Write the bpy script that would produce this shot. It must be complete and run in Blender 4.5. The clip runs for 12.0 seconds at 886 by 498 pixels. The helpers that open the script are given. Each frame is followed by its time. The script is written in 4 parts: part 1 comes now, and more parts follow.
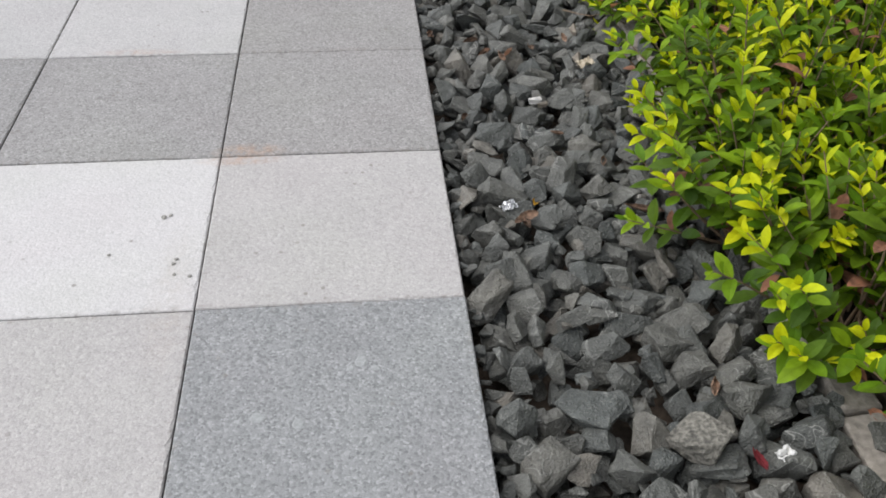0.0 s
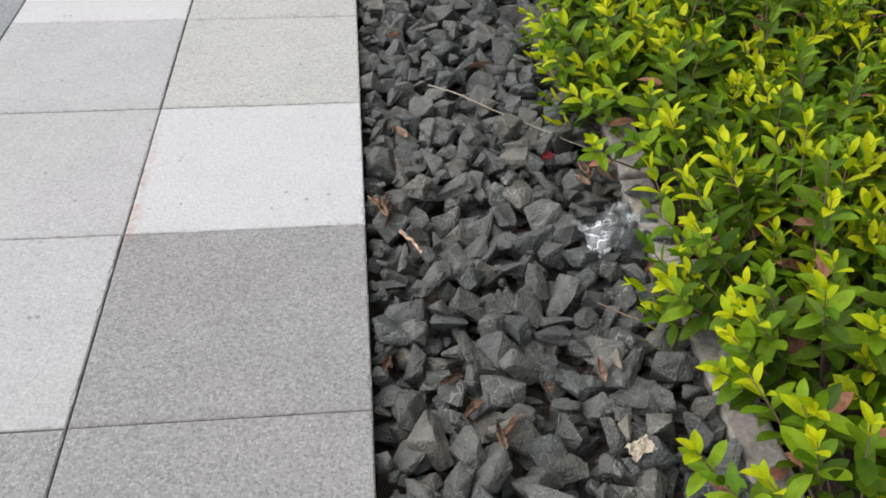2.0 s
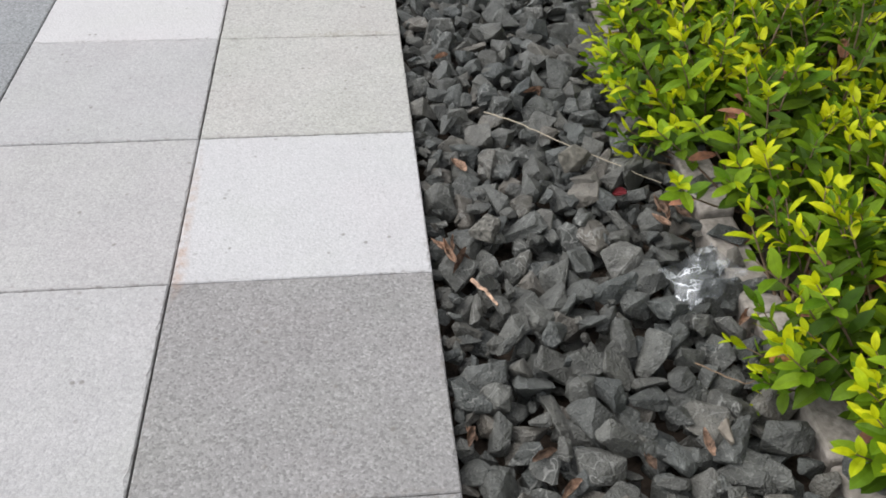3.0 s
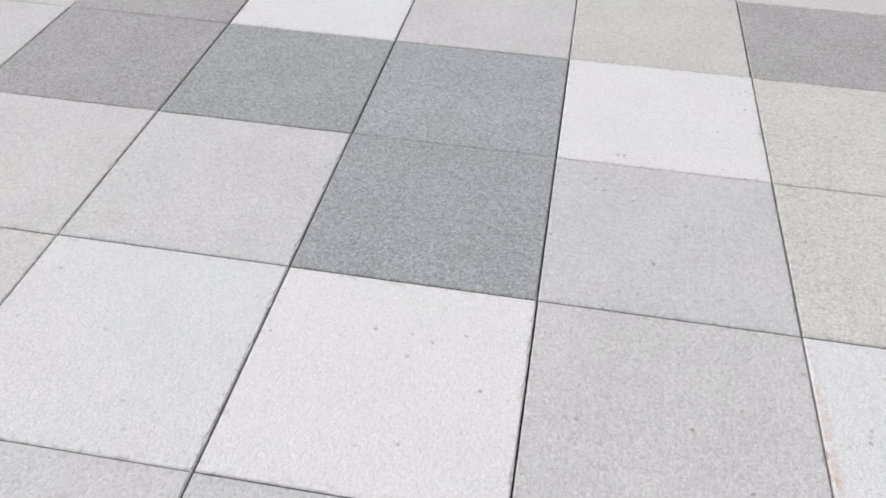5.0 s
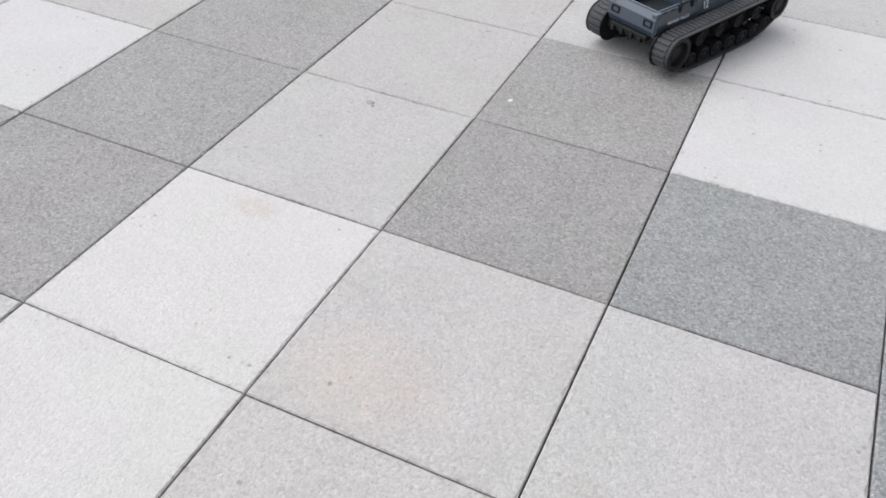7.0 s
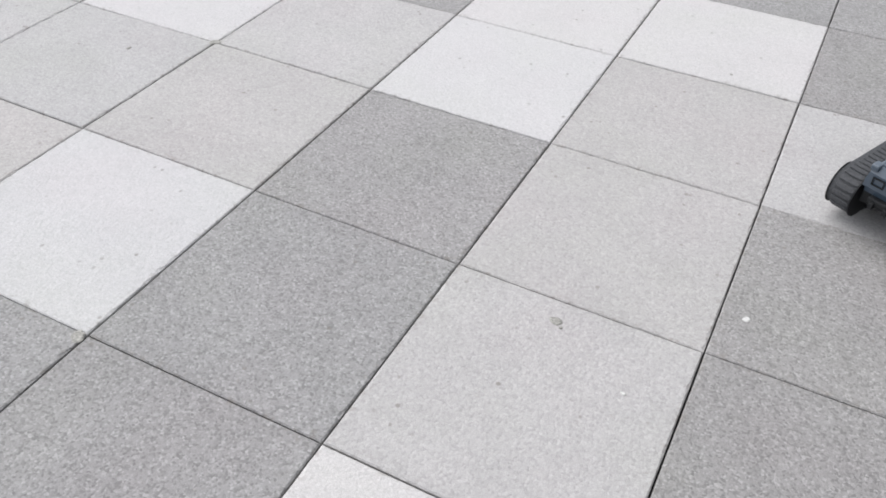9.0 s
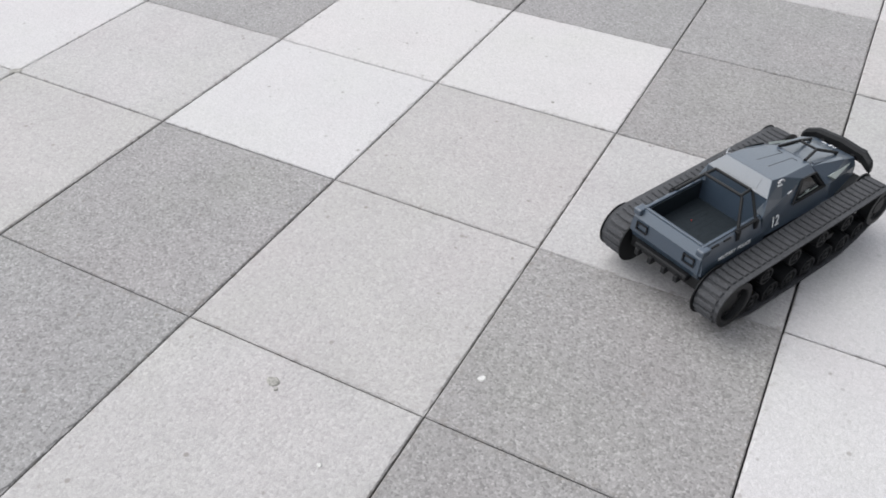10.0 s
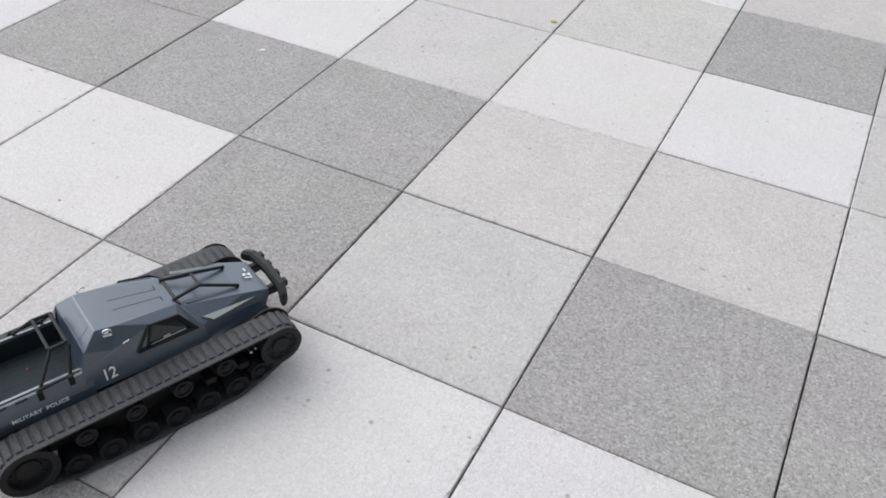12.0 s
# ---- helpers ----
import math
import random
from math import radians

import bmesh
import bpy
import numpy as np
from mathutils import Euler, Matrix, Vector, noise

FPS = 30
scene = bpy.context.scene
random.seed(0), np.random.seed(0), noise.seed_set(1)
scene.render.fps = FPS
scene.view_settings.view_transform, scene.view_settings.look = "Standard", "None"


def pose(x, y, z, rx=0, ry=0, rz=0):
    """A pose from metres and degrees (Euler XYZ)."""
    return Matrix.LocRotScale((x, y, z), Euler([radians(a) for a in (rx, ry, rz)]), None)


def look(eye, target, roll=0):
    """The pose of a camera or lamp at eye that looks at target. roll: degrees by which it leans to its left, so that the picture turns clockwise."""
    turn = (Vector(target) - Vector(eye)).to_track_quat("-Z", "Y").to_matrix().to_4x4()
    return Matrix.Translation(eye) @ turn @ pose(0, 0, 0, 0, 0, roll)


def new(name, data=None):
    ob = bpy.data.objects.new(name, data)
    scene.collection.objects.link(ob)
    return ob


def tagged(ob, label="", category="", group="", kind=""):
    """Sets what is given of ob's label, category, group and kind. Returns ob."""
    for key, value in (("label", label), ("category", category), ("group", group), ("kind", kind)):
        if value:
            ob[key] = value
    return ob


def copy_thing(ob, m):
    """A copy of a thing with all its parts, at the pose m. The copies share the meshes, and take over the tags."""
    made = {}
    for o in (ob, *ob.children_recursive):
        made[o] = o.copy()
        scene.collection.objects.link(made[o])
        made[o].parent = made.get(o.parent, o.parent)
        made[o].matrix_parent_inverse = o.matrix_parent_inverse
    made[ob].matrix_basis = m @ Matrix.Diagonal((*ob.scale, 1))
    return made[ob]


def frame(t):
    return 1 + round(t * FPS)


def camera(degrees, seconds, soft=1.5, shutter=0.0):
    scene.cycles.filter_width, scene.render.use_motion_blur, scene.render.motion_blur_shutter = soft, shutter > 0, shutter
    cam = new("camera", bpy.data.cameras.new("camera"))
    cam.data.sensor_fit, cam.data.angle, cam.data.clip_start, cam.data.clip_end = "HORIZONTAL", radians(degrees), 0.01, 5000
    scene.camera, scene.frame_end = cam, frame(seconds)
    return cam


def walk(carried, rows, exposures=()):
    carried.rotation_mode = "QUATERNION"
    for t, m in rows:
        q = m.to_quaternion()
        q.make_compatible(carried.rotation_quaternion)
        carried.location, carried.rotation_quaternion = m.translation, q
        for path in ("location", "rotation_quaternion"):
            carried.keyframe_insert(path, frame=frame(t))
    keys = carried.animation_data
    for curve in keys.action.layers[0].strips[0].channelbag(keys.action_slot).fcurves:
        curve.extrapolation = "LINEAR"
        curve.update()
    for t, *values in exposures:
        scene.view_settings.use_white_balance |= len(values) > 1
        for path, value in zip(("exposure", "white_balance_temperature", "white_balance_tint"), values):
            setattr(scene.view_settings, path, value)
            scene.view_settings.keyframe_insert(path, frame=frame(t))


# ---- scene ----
cam = camera(53.96, 12.0, soft=1.75)
PATH = (
    (0.0, pose(-0.110, -0.711, 0.668, 50.13, -1.26, -5.55)),
    (0.5, pose(-0.120, -0.579, 0.685, 50.20, -1.44, -5.48)),
    (0.8, pose(-0.120, -0.479, 0.692, 50.15, -1.30, -5.48)),
    (1.0, pose(-0.105, -0.394, 0.689, 49.98, -1.24, -5.34)),
    (1.5, pose(-0.053, -0.171, 0.688, 49.92, -1.39, -5.49)),
    (2.0, pose(0.004, 0.032, 0.691, 49.75, -1.07, -5.34)),
    (2.5, pose(-0.017, 0.147, 0.678, 49.85, -1.37, -5.69)),
    (3.0, pose(-0.080, 0.148, 0.677, 49.61, -1.36, -5.73)),
    (3.2, pose(-0.116, 0.141, 0.676, 50.28, -1.31, -5.61)),
    (4.8, pose(-0.553, 0.419, 0.698, 49.58, -1.47, 6.12)),
    (5.0, pose(-0.599, 0.453, 0.700, 49.66, -1.42, 9.91)),
    (5.5, pose(-0.743, 0.516, 0.707, 49.48, -1.74, 19.08)),
    (6.0, pose(-0.881, 0.593, 0.703, 49.56, -2.08, 25.32)),
    (6.5, pose(-0.969, 0.653, 0.704, 49.56, -1.85, 24.93)),
    (6.7, pose(-1.017, 0.690, 0.707, 49.42, -2.02, 24.76)),
    (8.3, pose(-1.417, 0.940, 0.667, 49.92, -1.92, 26.62)),
    (8.5, pose(-1.464, 0.971, 0.677, 49.62, -1.99, 26.73)),
    (9.0, pose(-1.480, 1.082, 0.696, 49.34, -1.85, 27.04)),
    (9.5, pose(-1.424, 1.196, 0.693, 49.20, -1.81, 26.86)),
    (10.0, pose(-1.240, 1.305, 0.701, 49.48, -1.27, 27.36)),
    (10.5, pose(-1.049, 1.408, 0.734, 49.47, -1.41, 27.53)),
    (11.0, pose(-0.909, 1.581, 0.749, 49.27, -1.56, 27.32)),
    (11.5, pose(-0.808, 1.712, 0.743, 49.67, -1.74, 27.33)),
    (12.0, pose(-0.691, 1.790, 0.776, 49.58, -1.98, 27.38)),
)
walk(cam, PATH, exposures=((0.0, 1.12), (12.0, 1.12)))

# ---------------------------------------------------------------- light
world = bpy.data.worlds.new("overcast_sky")
scene.world = world
world.use_nodes = True
wn, wl = world.node_tree.nodes, world.node_tree.links
sky = wn.new("ShaderNodeTexSky")
sky.sky_type = "NISHITA"
sky.sun_disc = False
sky.sun_elevation, sky.sun_rotation = radians(56), radians(-83)
grey = wn.new("ShaderNodeHueSaturation")
grey.inputs["Saturation"].default_value = 0.25
wl.new(sky.outputs[0], grey.inputs["Color"])
wl.new(grey.outputs[0], wn["Background"].inputs["Color"])
wn["Background"].inputs["Strength"].default_value = 0.14
sun_data = bpy.data.lights.new("sun", "SUN")
sun_data.energy, sun_data.angle, sun_data.color = 0.9, radians(65), (0.99, 0.97, 0.935)
sun = new("sun", sun_data)
sun.matrix_world = look((-3.4, 0.4, 5.0), (0, 0, 0))


# ---------------------------------------------------------------- materials
def material(name, rough=0.6, metal=0.0, spec=0.5):
    m = bpy.data.materials.new(name)
    m.use_nodes = True
    b = m.node_tree.nodes["Principled BSDF"]
    b.inputs["Roughness"].default_value = rough
    b.inputs["Metallic"].default_value = metal
    b.inputs["Specular IOR Level"].default_value = spec
    return m, m.node_tree.nodes, m.node_tree.links, b


def math_node(n, l, op, a, b=None, clamp=False):
    k = n.new("ShaderNodeMath")
    k.operation, k.use_clamp = op, clamp
    for i, v in enumerate((a, b)):
        if v is None:
            continue
        if isinstance(v, (int, float)):
            k.inputs[i].default_value = v
        else:
            l.new(v, k.inputs[i])
    return k.outputs[0]


def mix_node(n, l, fac, a, b, blend="MIX"):
    k = n.new("ShaderNodeMix")
    k.data_type, k.blend_type = "RGBA", blend
    for i, v in ((0, fac), (6, a), (7, b)):
        if isinstance(v, (int, float)):
            k.inputs[i].default_value = v
        elif isinstance(v, tuple):
            k.inputs[i].default_value = (*v, 1)
        else:
            l.new(v, k.inputs[i])
    return k.outputs[2]


def tex(n, l, kind, scale, vec=None, **more):
    k = n.new(kind)
    k.inputs["Scale"].default_value = scale
    for key, v in more.items():
        k.inputs[key].default_value = v
    if vec is not None:
        l.new(vec, k.inputs["Vector"])
    return k


def ramp(n, l, fac, stops):
    k = n.new("ShaderNodeValToRGB")
    e = k.color_ramp.elements
    e[1].position = stops[-1][0]
    e[0].position = stops[0][0]
    for p, _ in stops[1:-1]:
        e.new(p)
    for i, (_, c) in enumerate(stops):
        e[i].color = (*c, 1) if isinstance(c, tuple) else (c, c, c, 1)
    l.new(fac, k.inputs[0])
    return k.outputs[0]


def bump(n, l, b, height, strength, distance, normal=None):
    k = n.new("ShaderNodeBump")
    k.inputs["Strength"].default_value, k.inputs["Distance"].default_value = strength, distance
    l.new(height, k.inputs["Height"])
    if normal is not None:
        l.new(normal, k.inputs["Normal"])
    l.new(k.outputs[0], b.inputs["Normal"])
    return k.outputs[0]


T = 0.3
RUST = (0.40, 0.25, 0.16)
# stains on the paving: centre, half sizes, colour, strength
STAINS = (
    (-0.262, 0.312, 0.040, 0.014, RUST, 0.55), (-0.275, 0.290, 0.045, 0.010, RUST, 0.6),
    (-0.294, 1.030, 0.006, 0.120, RUST, 0.5), (-0.292, 0.930, 0.008, 0.040, RUST, 0.45),
    (-0.090, 1.508, 0.070, 0.012, (0.28, 0.27, 0.20), 0.5), (-0.066, 1.535, 0.016, 0.010, (0.25, 0.24, 0.2), 0.5),
    (-1.667, 1.465, 0.030, 0.018, (0.36, 0.29, 0.20), 0.42), (-1.151, 1.242, 0.022, 0.018, (0.30, 0.26, 0.22), 0.45),
    (-1.400, 1.273, 0.080, 0.060, (0.55, 0.42, 0.30), 0.25), (-0.461, 0.611, 0.060, 0.008, RUST, 0.4),
    (-0.330, 0.030, 0.020, 0.100, (0.35, 0.30, 0.25), 0.25),
)


def tile_material(name, base, speck_dark, speck_light, blotch=0.12, fineness=320):
    """Washed aggregate paving: small grains of three tones, blotches and stains."""
    m, n, l, b = material(name, 0.85, spec=0.3)
    pos = n.new("ShaderNodeNewGeometry").outputs["Position"]
    info = n.new("ShaderNodeObjectInfo").outputs["Random"]
    grain = tex(n, l, "ShaderNodeTexVoronoi", fineness, pos)
    tone = n.new("ShaderNodeSeparateColor")
    l.new(grain.outputs["Color"], tone.inputs[0])
    col = ramp(n, l, tone.outputs[0], ((0.0, speck_dark), (0.25, tuple(0.6 * x + 0.4 * y for x, y in zip(base, speck_dark))),
                                       (0.5, base), (0.75, base), (1.0, speck_light)))
    fine = tex(n, l, "ShaderNodeTexNoise", 900, pos, Detail=2.0)
    col = mix_node(n, l, 0.45, col, ramp(n, l, fine.outputs[0], ((0.3, 0.36), (0.7, 0.68))), "OVERLAY")
    big = tex(n, l, "ShaderNodeTexNoise", 9, pos, Detail=5.0, Roughness=0.65)
    col = mix_node(n, l, 1.0, col, ramp(n, l, big.outputs[0], ((0.3, 1 - blotch), (0.7, 1.0))), "MULTIPLY")
    vary = n.new("ShaderNodeMapRange")
    vary.inputs["To Min"].default_value, vary.inputs["To Max"].default_value = 0.965, 1.03
    l.new(info, vary.inputs["Value"])
    scale = n.new("ShaderNodeVectorMath")
    scale.operation = "SCALE"
    l.new(col, scale.inputs[0]), l.new(vary.outputs[0], scale.inputs["Scale"])
    col = scale.outputs[0]
    xyz = n.new("ShaderNodeSeparateXYZ")
    l.new(pos, xyz.inputs[0])
    patch = tex(n, l, "ShaderNodeTexNoise", 70, pos, Detail=6.0, Roughness=0.7).outputs[0]
    for x, y, rx, ry, c, strength in STAINS:
        dx = math_node(n, l, "DIVIDE", math_node(n, l, "SUBTRACT", xyz.outputs[0], x), rx)
        dy = math_node(n, l, "DIVIDE", math_node(n, l, "SUBTRACT", xyz.outputs[1], y), ry)
        d = math_node(n, l, "ADD", math_node(n, l, "MULTIPLY", dx, dx), math_node(n, l, "MULTIPLY", dy, dy))
        d = math_node(n, l, "SUBTRACT", 1.0, math_node(n, l, "MULTIPLY", d, 0.5), True)
        d = math_node(n, l, "MULTIPLY", d, math_node(n, l, "MULTIPLY", math_node(n, l, "SUBTRACT", patch, 0.38, True), 4.0, True))
        col = mix_node(n, l, math_node(n, l, "MULTIPLY", d, strength), col, c)
    rim = []
    for k in (0, 1):
        u = math_node(n, l, "FRACT", math_node(n, l, "DIVIDE", xyz.outputs[k], T))
        rim.append(math_node(n, l, "ABSOLUTE", math_node(n, l, "SUBTRACT", u, 0.5)))
    rim = math_node(n, l, "MULTIPLY", math_node(n, l, "SUBTRACT", math_node(n, l, "MAXIMUM", *rim), 0.462), 30.0, True)
    spots = tex(n, l, "ShaderNodeTexNoise", 95, pos, Detail=5.0, Roughness=0.6).outputs[0]
    rim = math_node(n, l, "MULTIPLY", rim, math_node(n, l, "MULTIPLY", math_node(n, l, "SUBTRACT", spots, 0.53, True), 9.0, True))
    col = mix_node(n, l, math_node(n, l, "MULTIPLY", rim, 0.5), col, (0.21, 0.19, 0.17))
    chip = tex(n, l, "ShaderNodeTexVoronoi", 120, pos)
    pick = n.new("ShaderNodeSeparateColor")
    l.new(chip.outputs["Color"], pick.inputs[0])
    few = ramp(n, l, tex(n, l, "ShaderNodeTexNoise", 14, pos, Detail=3.0).outputs[0], ((0.5, 0.0), (0.62, 1.0)))
    fleck = math_node(n, l, "MULTIPLY", ramp(n, l, pick.outputs[1], ((0.05, 1.0), (0.07, 0.0))), ramp(n, l, chip.outputs["Distance"], ((0.22, 1.0), (0.42, 0.0))))
    col = mix_node(n, l, math_node(n, l, "MULTIPLY", math_node(n, l, "MULTIPLY", fleck, few), 0.6), col, (0.17, 0.155, 0.135))
    cast = tex(n, l, "ShaderNodeTexNoise", 5.5, pos, Detail=3.0)
    col = mix_node(n, l, 1.0, col, ramp(n, l, cast.outputs[0], ((0.3, (1.0, 0.975, 0.980)), (0.5, (0.995, 0.985, 0.985)), (0.7, (0.985, 0.985, 0.965)))), "MULTIPLY")
    hue = math_node(n, l, "FRACT", math_node(n, l, "MULTIPLY", info, 7.31))
    col = mix_node(n, l, 1.0, col, ramp(n, l, hue, ((0.0, (1.0, 0.982, 0.970)), (0.45, (0.998, 0.988, 0.984)), (0.7, (0.988, 0.988, 0.992)), (1.0, (0.997, 0.984, 0.985)))), "MULTIPLY")
    l.new(col, b.inputs["Base Color"])
    height = math_node(n, l, "ADD", math_node(n, l, "MULTIPLY", grain.outputs["Distance"], -0.7), math_node(n, l, "MULTIPLY", fine.outputs[0], 0.5))
    coarse = tex(n, l, "ShaderNodeTexNoise", 210, pos, Detail=2.0, Roughness=0.6)
    height = math_node(n, l, "ADD", height, math_node(n, l, "MULTIPLY", coarse.outputs[0], 2.0))
    bump(n, l, b, height, 0.29, 0.0016)
    return m


TILE_MATS = {
    "W": tile_material("white_paving", (0.486, 0.480, 0.478), (0.448, 0.443, 0.440), (0.516, 0.510, 0.507), 0.05),
    "L": tile_material("light_grey_paving", (0.410, 0.403, 0.397), (0.355, 0.35, 0.345), (0.455, 0.448, 0.442), 0.09),
    "B": tile_material("beige_paving", (0.418, 0.409, 0.380), (0.335, 0.329, 0.310), (0.475, 0.467, 0.443), 0.09),
    "P": tile_material("pale_beige_paving", (0.420, 0.414, 0.396), (0.345, 0.34, 0.325), (0.48, 0.473, 0.455), 0.09),
    "D": tile_material("dark_grey_paving", (0.281, 0.277, 0.273), (0.196, 0.193, 0.190), (0.360, 0.356, 0.351), fineness=380),
    "G": tile_material("blue_grey_paving", (0.262, 0.270, 0.272), (0.176, 0.182, 0.184), (0.350, 0.358, 0.361), fineness=380),
}


def plain(name, colour, rough=0.6, metal=0.0, grain=0.0, scale=200.0, relief=0.0, spec=0.5, random_by=None, spread=0.25):
    """A surface of one colour with fine and coarse variation."""
    m, n, l, b = material(name, rough, metal, spec)
    pos = n.new("ShaderNodeNewGeometry")
    a = tex(n, l, "ShaderNodeTexNoise", scale, pos.outputs["Position"], Detail=4.0)
    c = tex(n, l, "ShaderNodeTexNoise", scale * 0.08, pos.outputs["Position"], Detail=3.0)
    lo, hi = tuple(x * (1 - grain) for x in colour), tuple(min(1, x * (1 + grain)) for x in colour)
    col = ramp(n, l, a.outputs[0], ((0.3, lo), (0.7, hi)))
    col = mix_node(n, l, 1.0, col, ramp(n, l, c.outputs[0], ((0.3, 1 - 0.5 * grain), (0.7, 1.0))), "MULTIPLY")
    if random_by:
        src = n.new("ShaderNodeObjectInfo").outputs["Random"] if random_by == "object" else pos.outputs["Random Per Island"]
        vary = n.new("ShaderNodeMapRange")
        vary.inputs["To Min"].default_value, vary.inputs["To Max"].default_value = 1 - spread, 1 + spread
        l.new(src, vary.inputs["Value"])
        s = n.new("ShaderNodeVectorMath")
        s.operation = "SCALE"
        l.new(col, s.inputs[0]), l.new(vary.outputs[0], s.inputs["Scale"])
        col = s.outputs[0]
    l.new(col, b.inputs["Base Color"])
    if relief:
        bump(n, l, b, a.outputs[0], 0.6, relief)
    return m


def stone_material(name, source):
    """Crushed dark rock: grey-green, some brown, pale dust and veins."""
    m, n, l, b = material(name, 0.55, spec=0.55)
    geo = n.new("ShaderNodeNewGeometry")
    pos = geo.outputs["Position"]
    rnd = n.new("ShaderNodeObjectInfo").outputs["Random"] if source == "object" else geo.outputs["Random Per Island"]
    col = ramp(n, l, rnd, ((0.0, (0.048, 0.053, 0.050)), (0.2, (0.093, 0.090, 0.078)), (0.4, (0.067, 0.072, 0.067)), (0.6, (0.105, 0.103, 0.090)),
                           (0.8, (0.078, 0.082, 0.076)), (0.92, (0.122, 0.115, 0.098)), (1.0, (0.138, 0.123, 0.102))))
    a = tex(n, l, "ShaderNodeTexNoise", 48, pos, Detail=6.0, Roughness=0.65)
    col = mix_node(n, l, 1.0, col, ramp(n, l, a.outputs[0], ((0.28, 0.52), (0.5, 0.98), (0.72, 1.5))), "MULTIPLY")
    g = tex(n, l, "ShaderNodeTexNoise", 420, pos, Detail=3.0)
    col = mix_node(n, l, ramp(n, l, g.outputs[0], ((0.56, 0.0), (0.72, 0.5))), col, (0.27, 0.265, 0.24))
    # pale mineral veins on some of the stones
    v = tex(n, l, "ShaderNodeTexNoise", 26, pos, Detail=2.0, Distortion=0.8)
    line = math_node(n, l, "ABSOLUTE", math_node(n, l, "SUBTRACT", v.outputs[0], 0.5))
    some = ramp(n, l, tex(n, l, "ShaderNodeTexNoise", 9, pos, Detail=1.0).outputs[0], ((0.5, 0.0), (0.62, 1.0)))
    vein = math_node(n, l, "MULTIPLY", ramp(n, l, line, ((0.006, 0.6), (0.014, 0.0))), some)
    col = mix_node(n, l, vein, col, (0.34, 0.335, 0.31))
    pits = tex(n, l, "ShaderNodeTexVoronoi", 260, pos)
    col = mix_node(n, l, ramp(n, l, pits.outputs["Distance"], ((0.10, 0.55), (0.26, 0.0))), col, (0.04, 0.042, 0.04))
    l.new(col, b.inputs["Base Color"])
    h = math_node(n, l, "ADD", a.outputs[0], math_node(n, l, "MULTIPLY", g.outputs[0], 0.4))
    bump(n, l, b, h, 1.0, 0.0075)
    return m


def leaf_material(name, lo, hi, glow):
    """Waxy leaf that lets some light through."""
    m, n, l, b = material(name, 0.5, spec=0.16)
    geo = n.new("ShaderNodeNewGeometry")
    col = ramp(n, l, geo.outputs["Random Per Island"], ((0.0, lo), (1.0, hi)))
    a = tex(n, l, "ShaderNodeTexNoise", 120, geo.outputs["Position"], Detail=2.0)
    col = mix_node(n, l, 1.0, col, ramp(n, l, a.outputs[0], ((0.3, 0.8), (0.7, 1.1))), "MULTIPLY")
    l.new(col, b.inputs["Base Color"])
    t = n.new("ShaderNodeBsdfTranslucent")
    l.new(col, t.inputs["Color"])
    s = n.new("ShaderNodeMixShader")
    s.inputs[0].default_value = glow
    l.new(b.outputs[0], s.inputs[1]), l.new(t.outputs[0], s.inputs[2])
    l.new(s.outputs[0], n["Material Output"].inputs["Surface"])
    return m


M_STONE = stone_material("crushed_rock", "object")
M_STONES = stone_material("crushed_rock_bed", "island")
M_SOIL = plain("dark_soil", (0.055, 0.039, 0.027), 0.95, grain=0.5, scale=90, relief=0.01)
M_EARTH = plain("dry_earth", (0.16, 0.14, 0.12), 0.95, grain=0.35, scale=30, relief=0.01)
M_MORTAR = plain("joint_sand", (0.030, 0.028, 0.027), 0.95, grain=0.4, scale=300, relief=0.002)
M_KERB = plain("weathered_concrete", (0.315, 0.280, 0.245), 0.9, grain=0.3, scale=120, relief=0.004, random_by="object", spread=0.15)
# for the added wall that keeps eastern sky light off the truck and hedge
M_WALL = plain("dark_light_blocker", (0.10, 0.10, 0.105), 0.6, grain=0.2, scale=20, relief=0.004)
M_BARK = plain("brown_twig", (0.20, 0.135, 0.085), 0.85, grain=0.35, scale=300)
M_LEAF_YOUNG = leaf_material("young_leaf", (0.36, 0.45, 0.006), (0.59, 0.60, 0.010), 0.28)
M_LEAF_MID = leaf_material("green_leaf", (0.080, 0.170, 0.006), (0.205, 0.315, 0.009), 0.27)
M_LEAF_OLD = leaf_material("dark_leaf", (0.038, 0.082, 0.005), (0.100, 0.165, 0.007), 0.22)
M_DRY = plain("dry_leaf", (0.36, 0.232, 0.160), 0.8, grain=0.7, scale=160, relief=0.004, random_by="object", spread=0.55)
M_DRYBED = plain("leaf_litter", (0.23, 0.10, 0.055), 0.85, grain=0.45, scale=120, random_by="island", spread=0.5)
M_RED = plain("red_petal", (0.30, 0.04, 0.05), 0.7, grain=0.3, scale=150)
M_STRAW = plain("pale_straw", (0.42, 0.36, 0.27), 0.8, grain=0.25, scale=300)
M_PAPER = plain("white_paper", (0.56, 0.55, 0.53), 0.8, grain=0.12, scale=200)
M_CORK = plain("cork_tip_paper", (0.50, 0.22, 0.09), 0.8, grain=0.3, scale=500)
M_GUM = plain("grey_gum", (0.29, 0.28, 0.255), 0.7, grain=0.4, scale=400, relief=0.001)
M_PAINT = plain("blue_grey_plastic", (0.040, 0.059, 0.084), 0.30, grain=0.08, scale=500, relief=0.0002, spec=1.0)
M_BED = plain("dark_bed_plastic", (0.013, 0.019, 0.024), 0.7, grain=0.15, scale=300, spec=0.25)
M_BLACK = plain("black_plastic", (0.013, 0.0135, 0.0145), 0.5, grain=0.15, scale=400, spec=0.22)
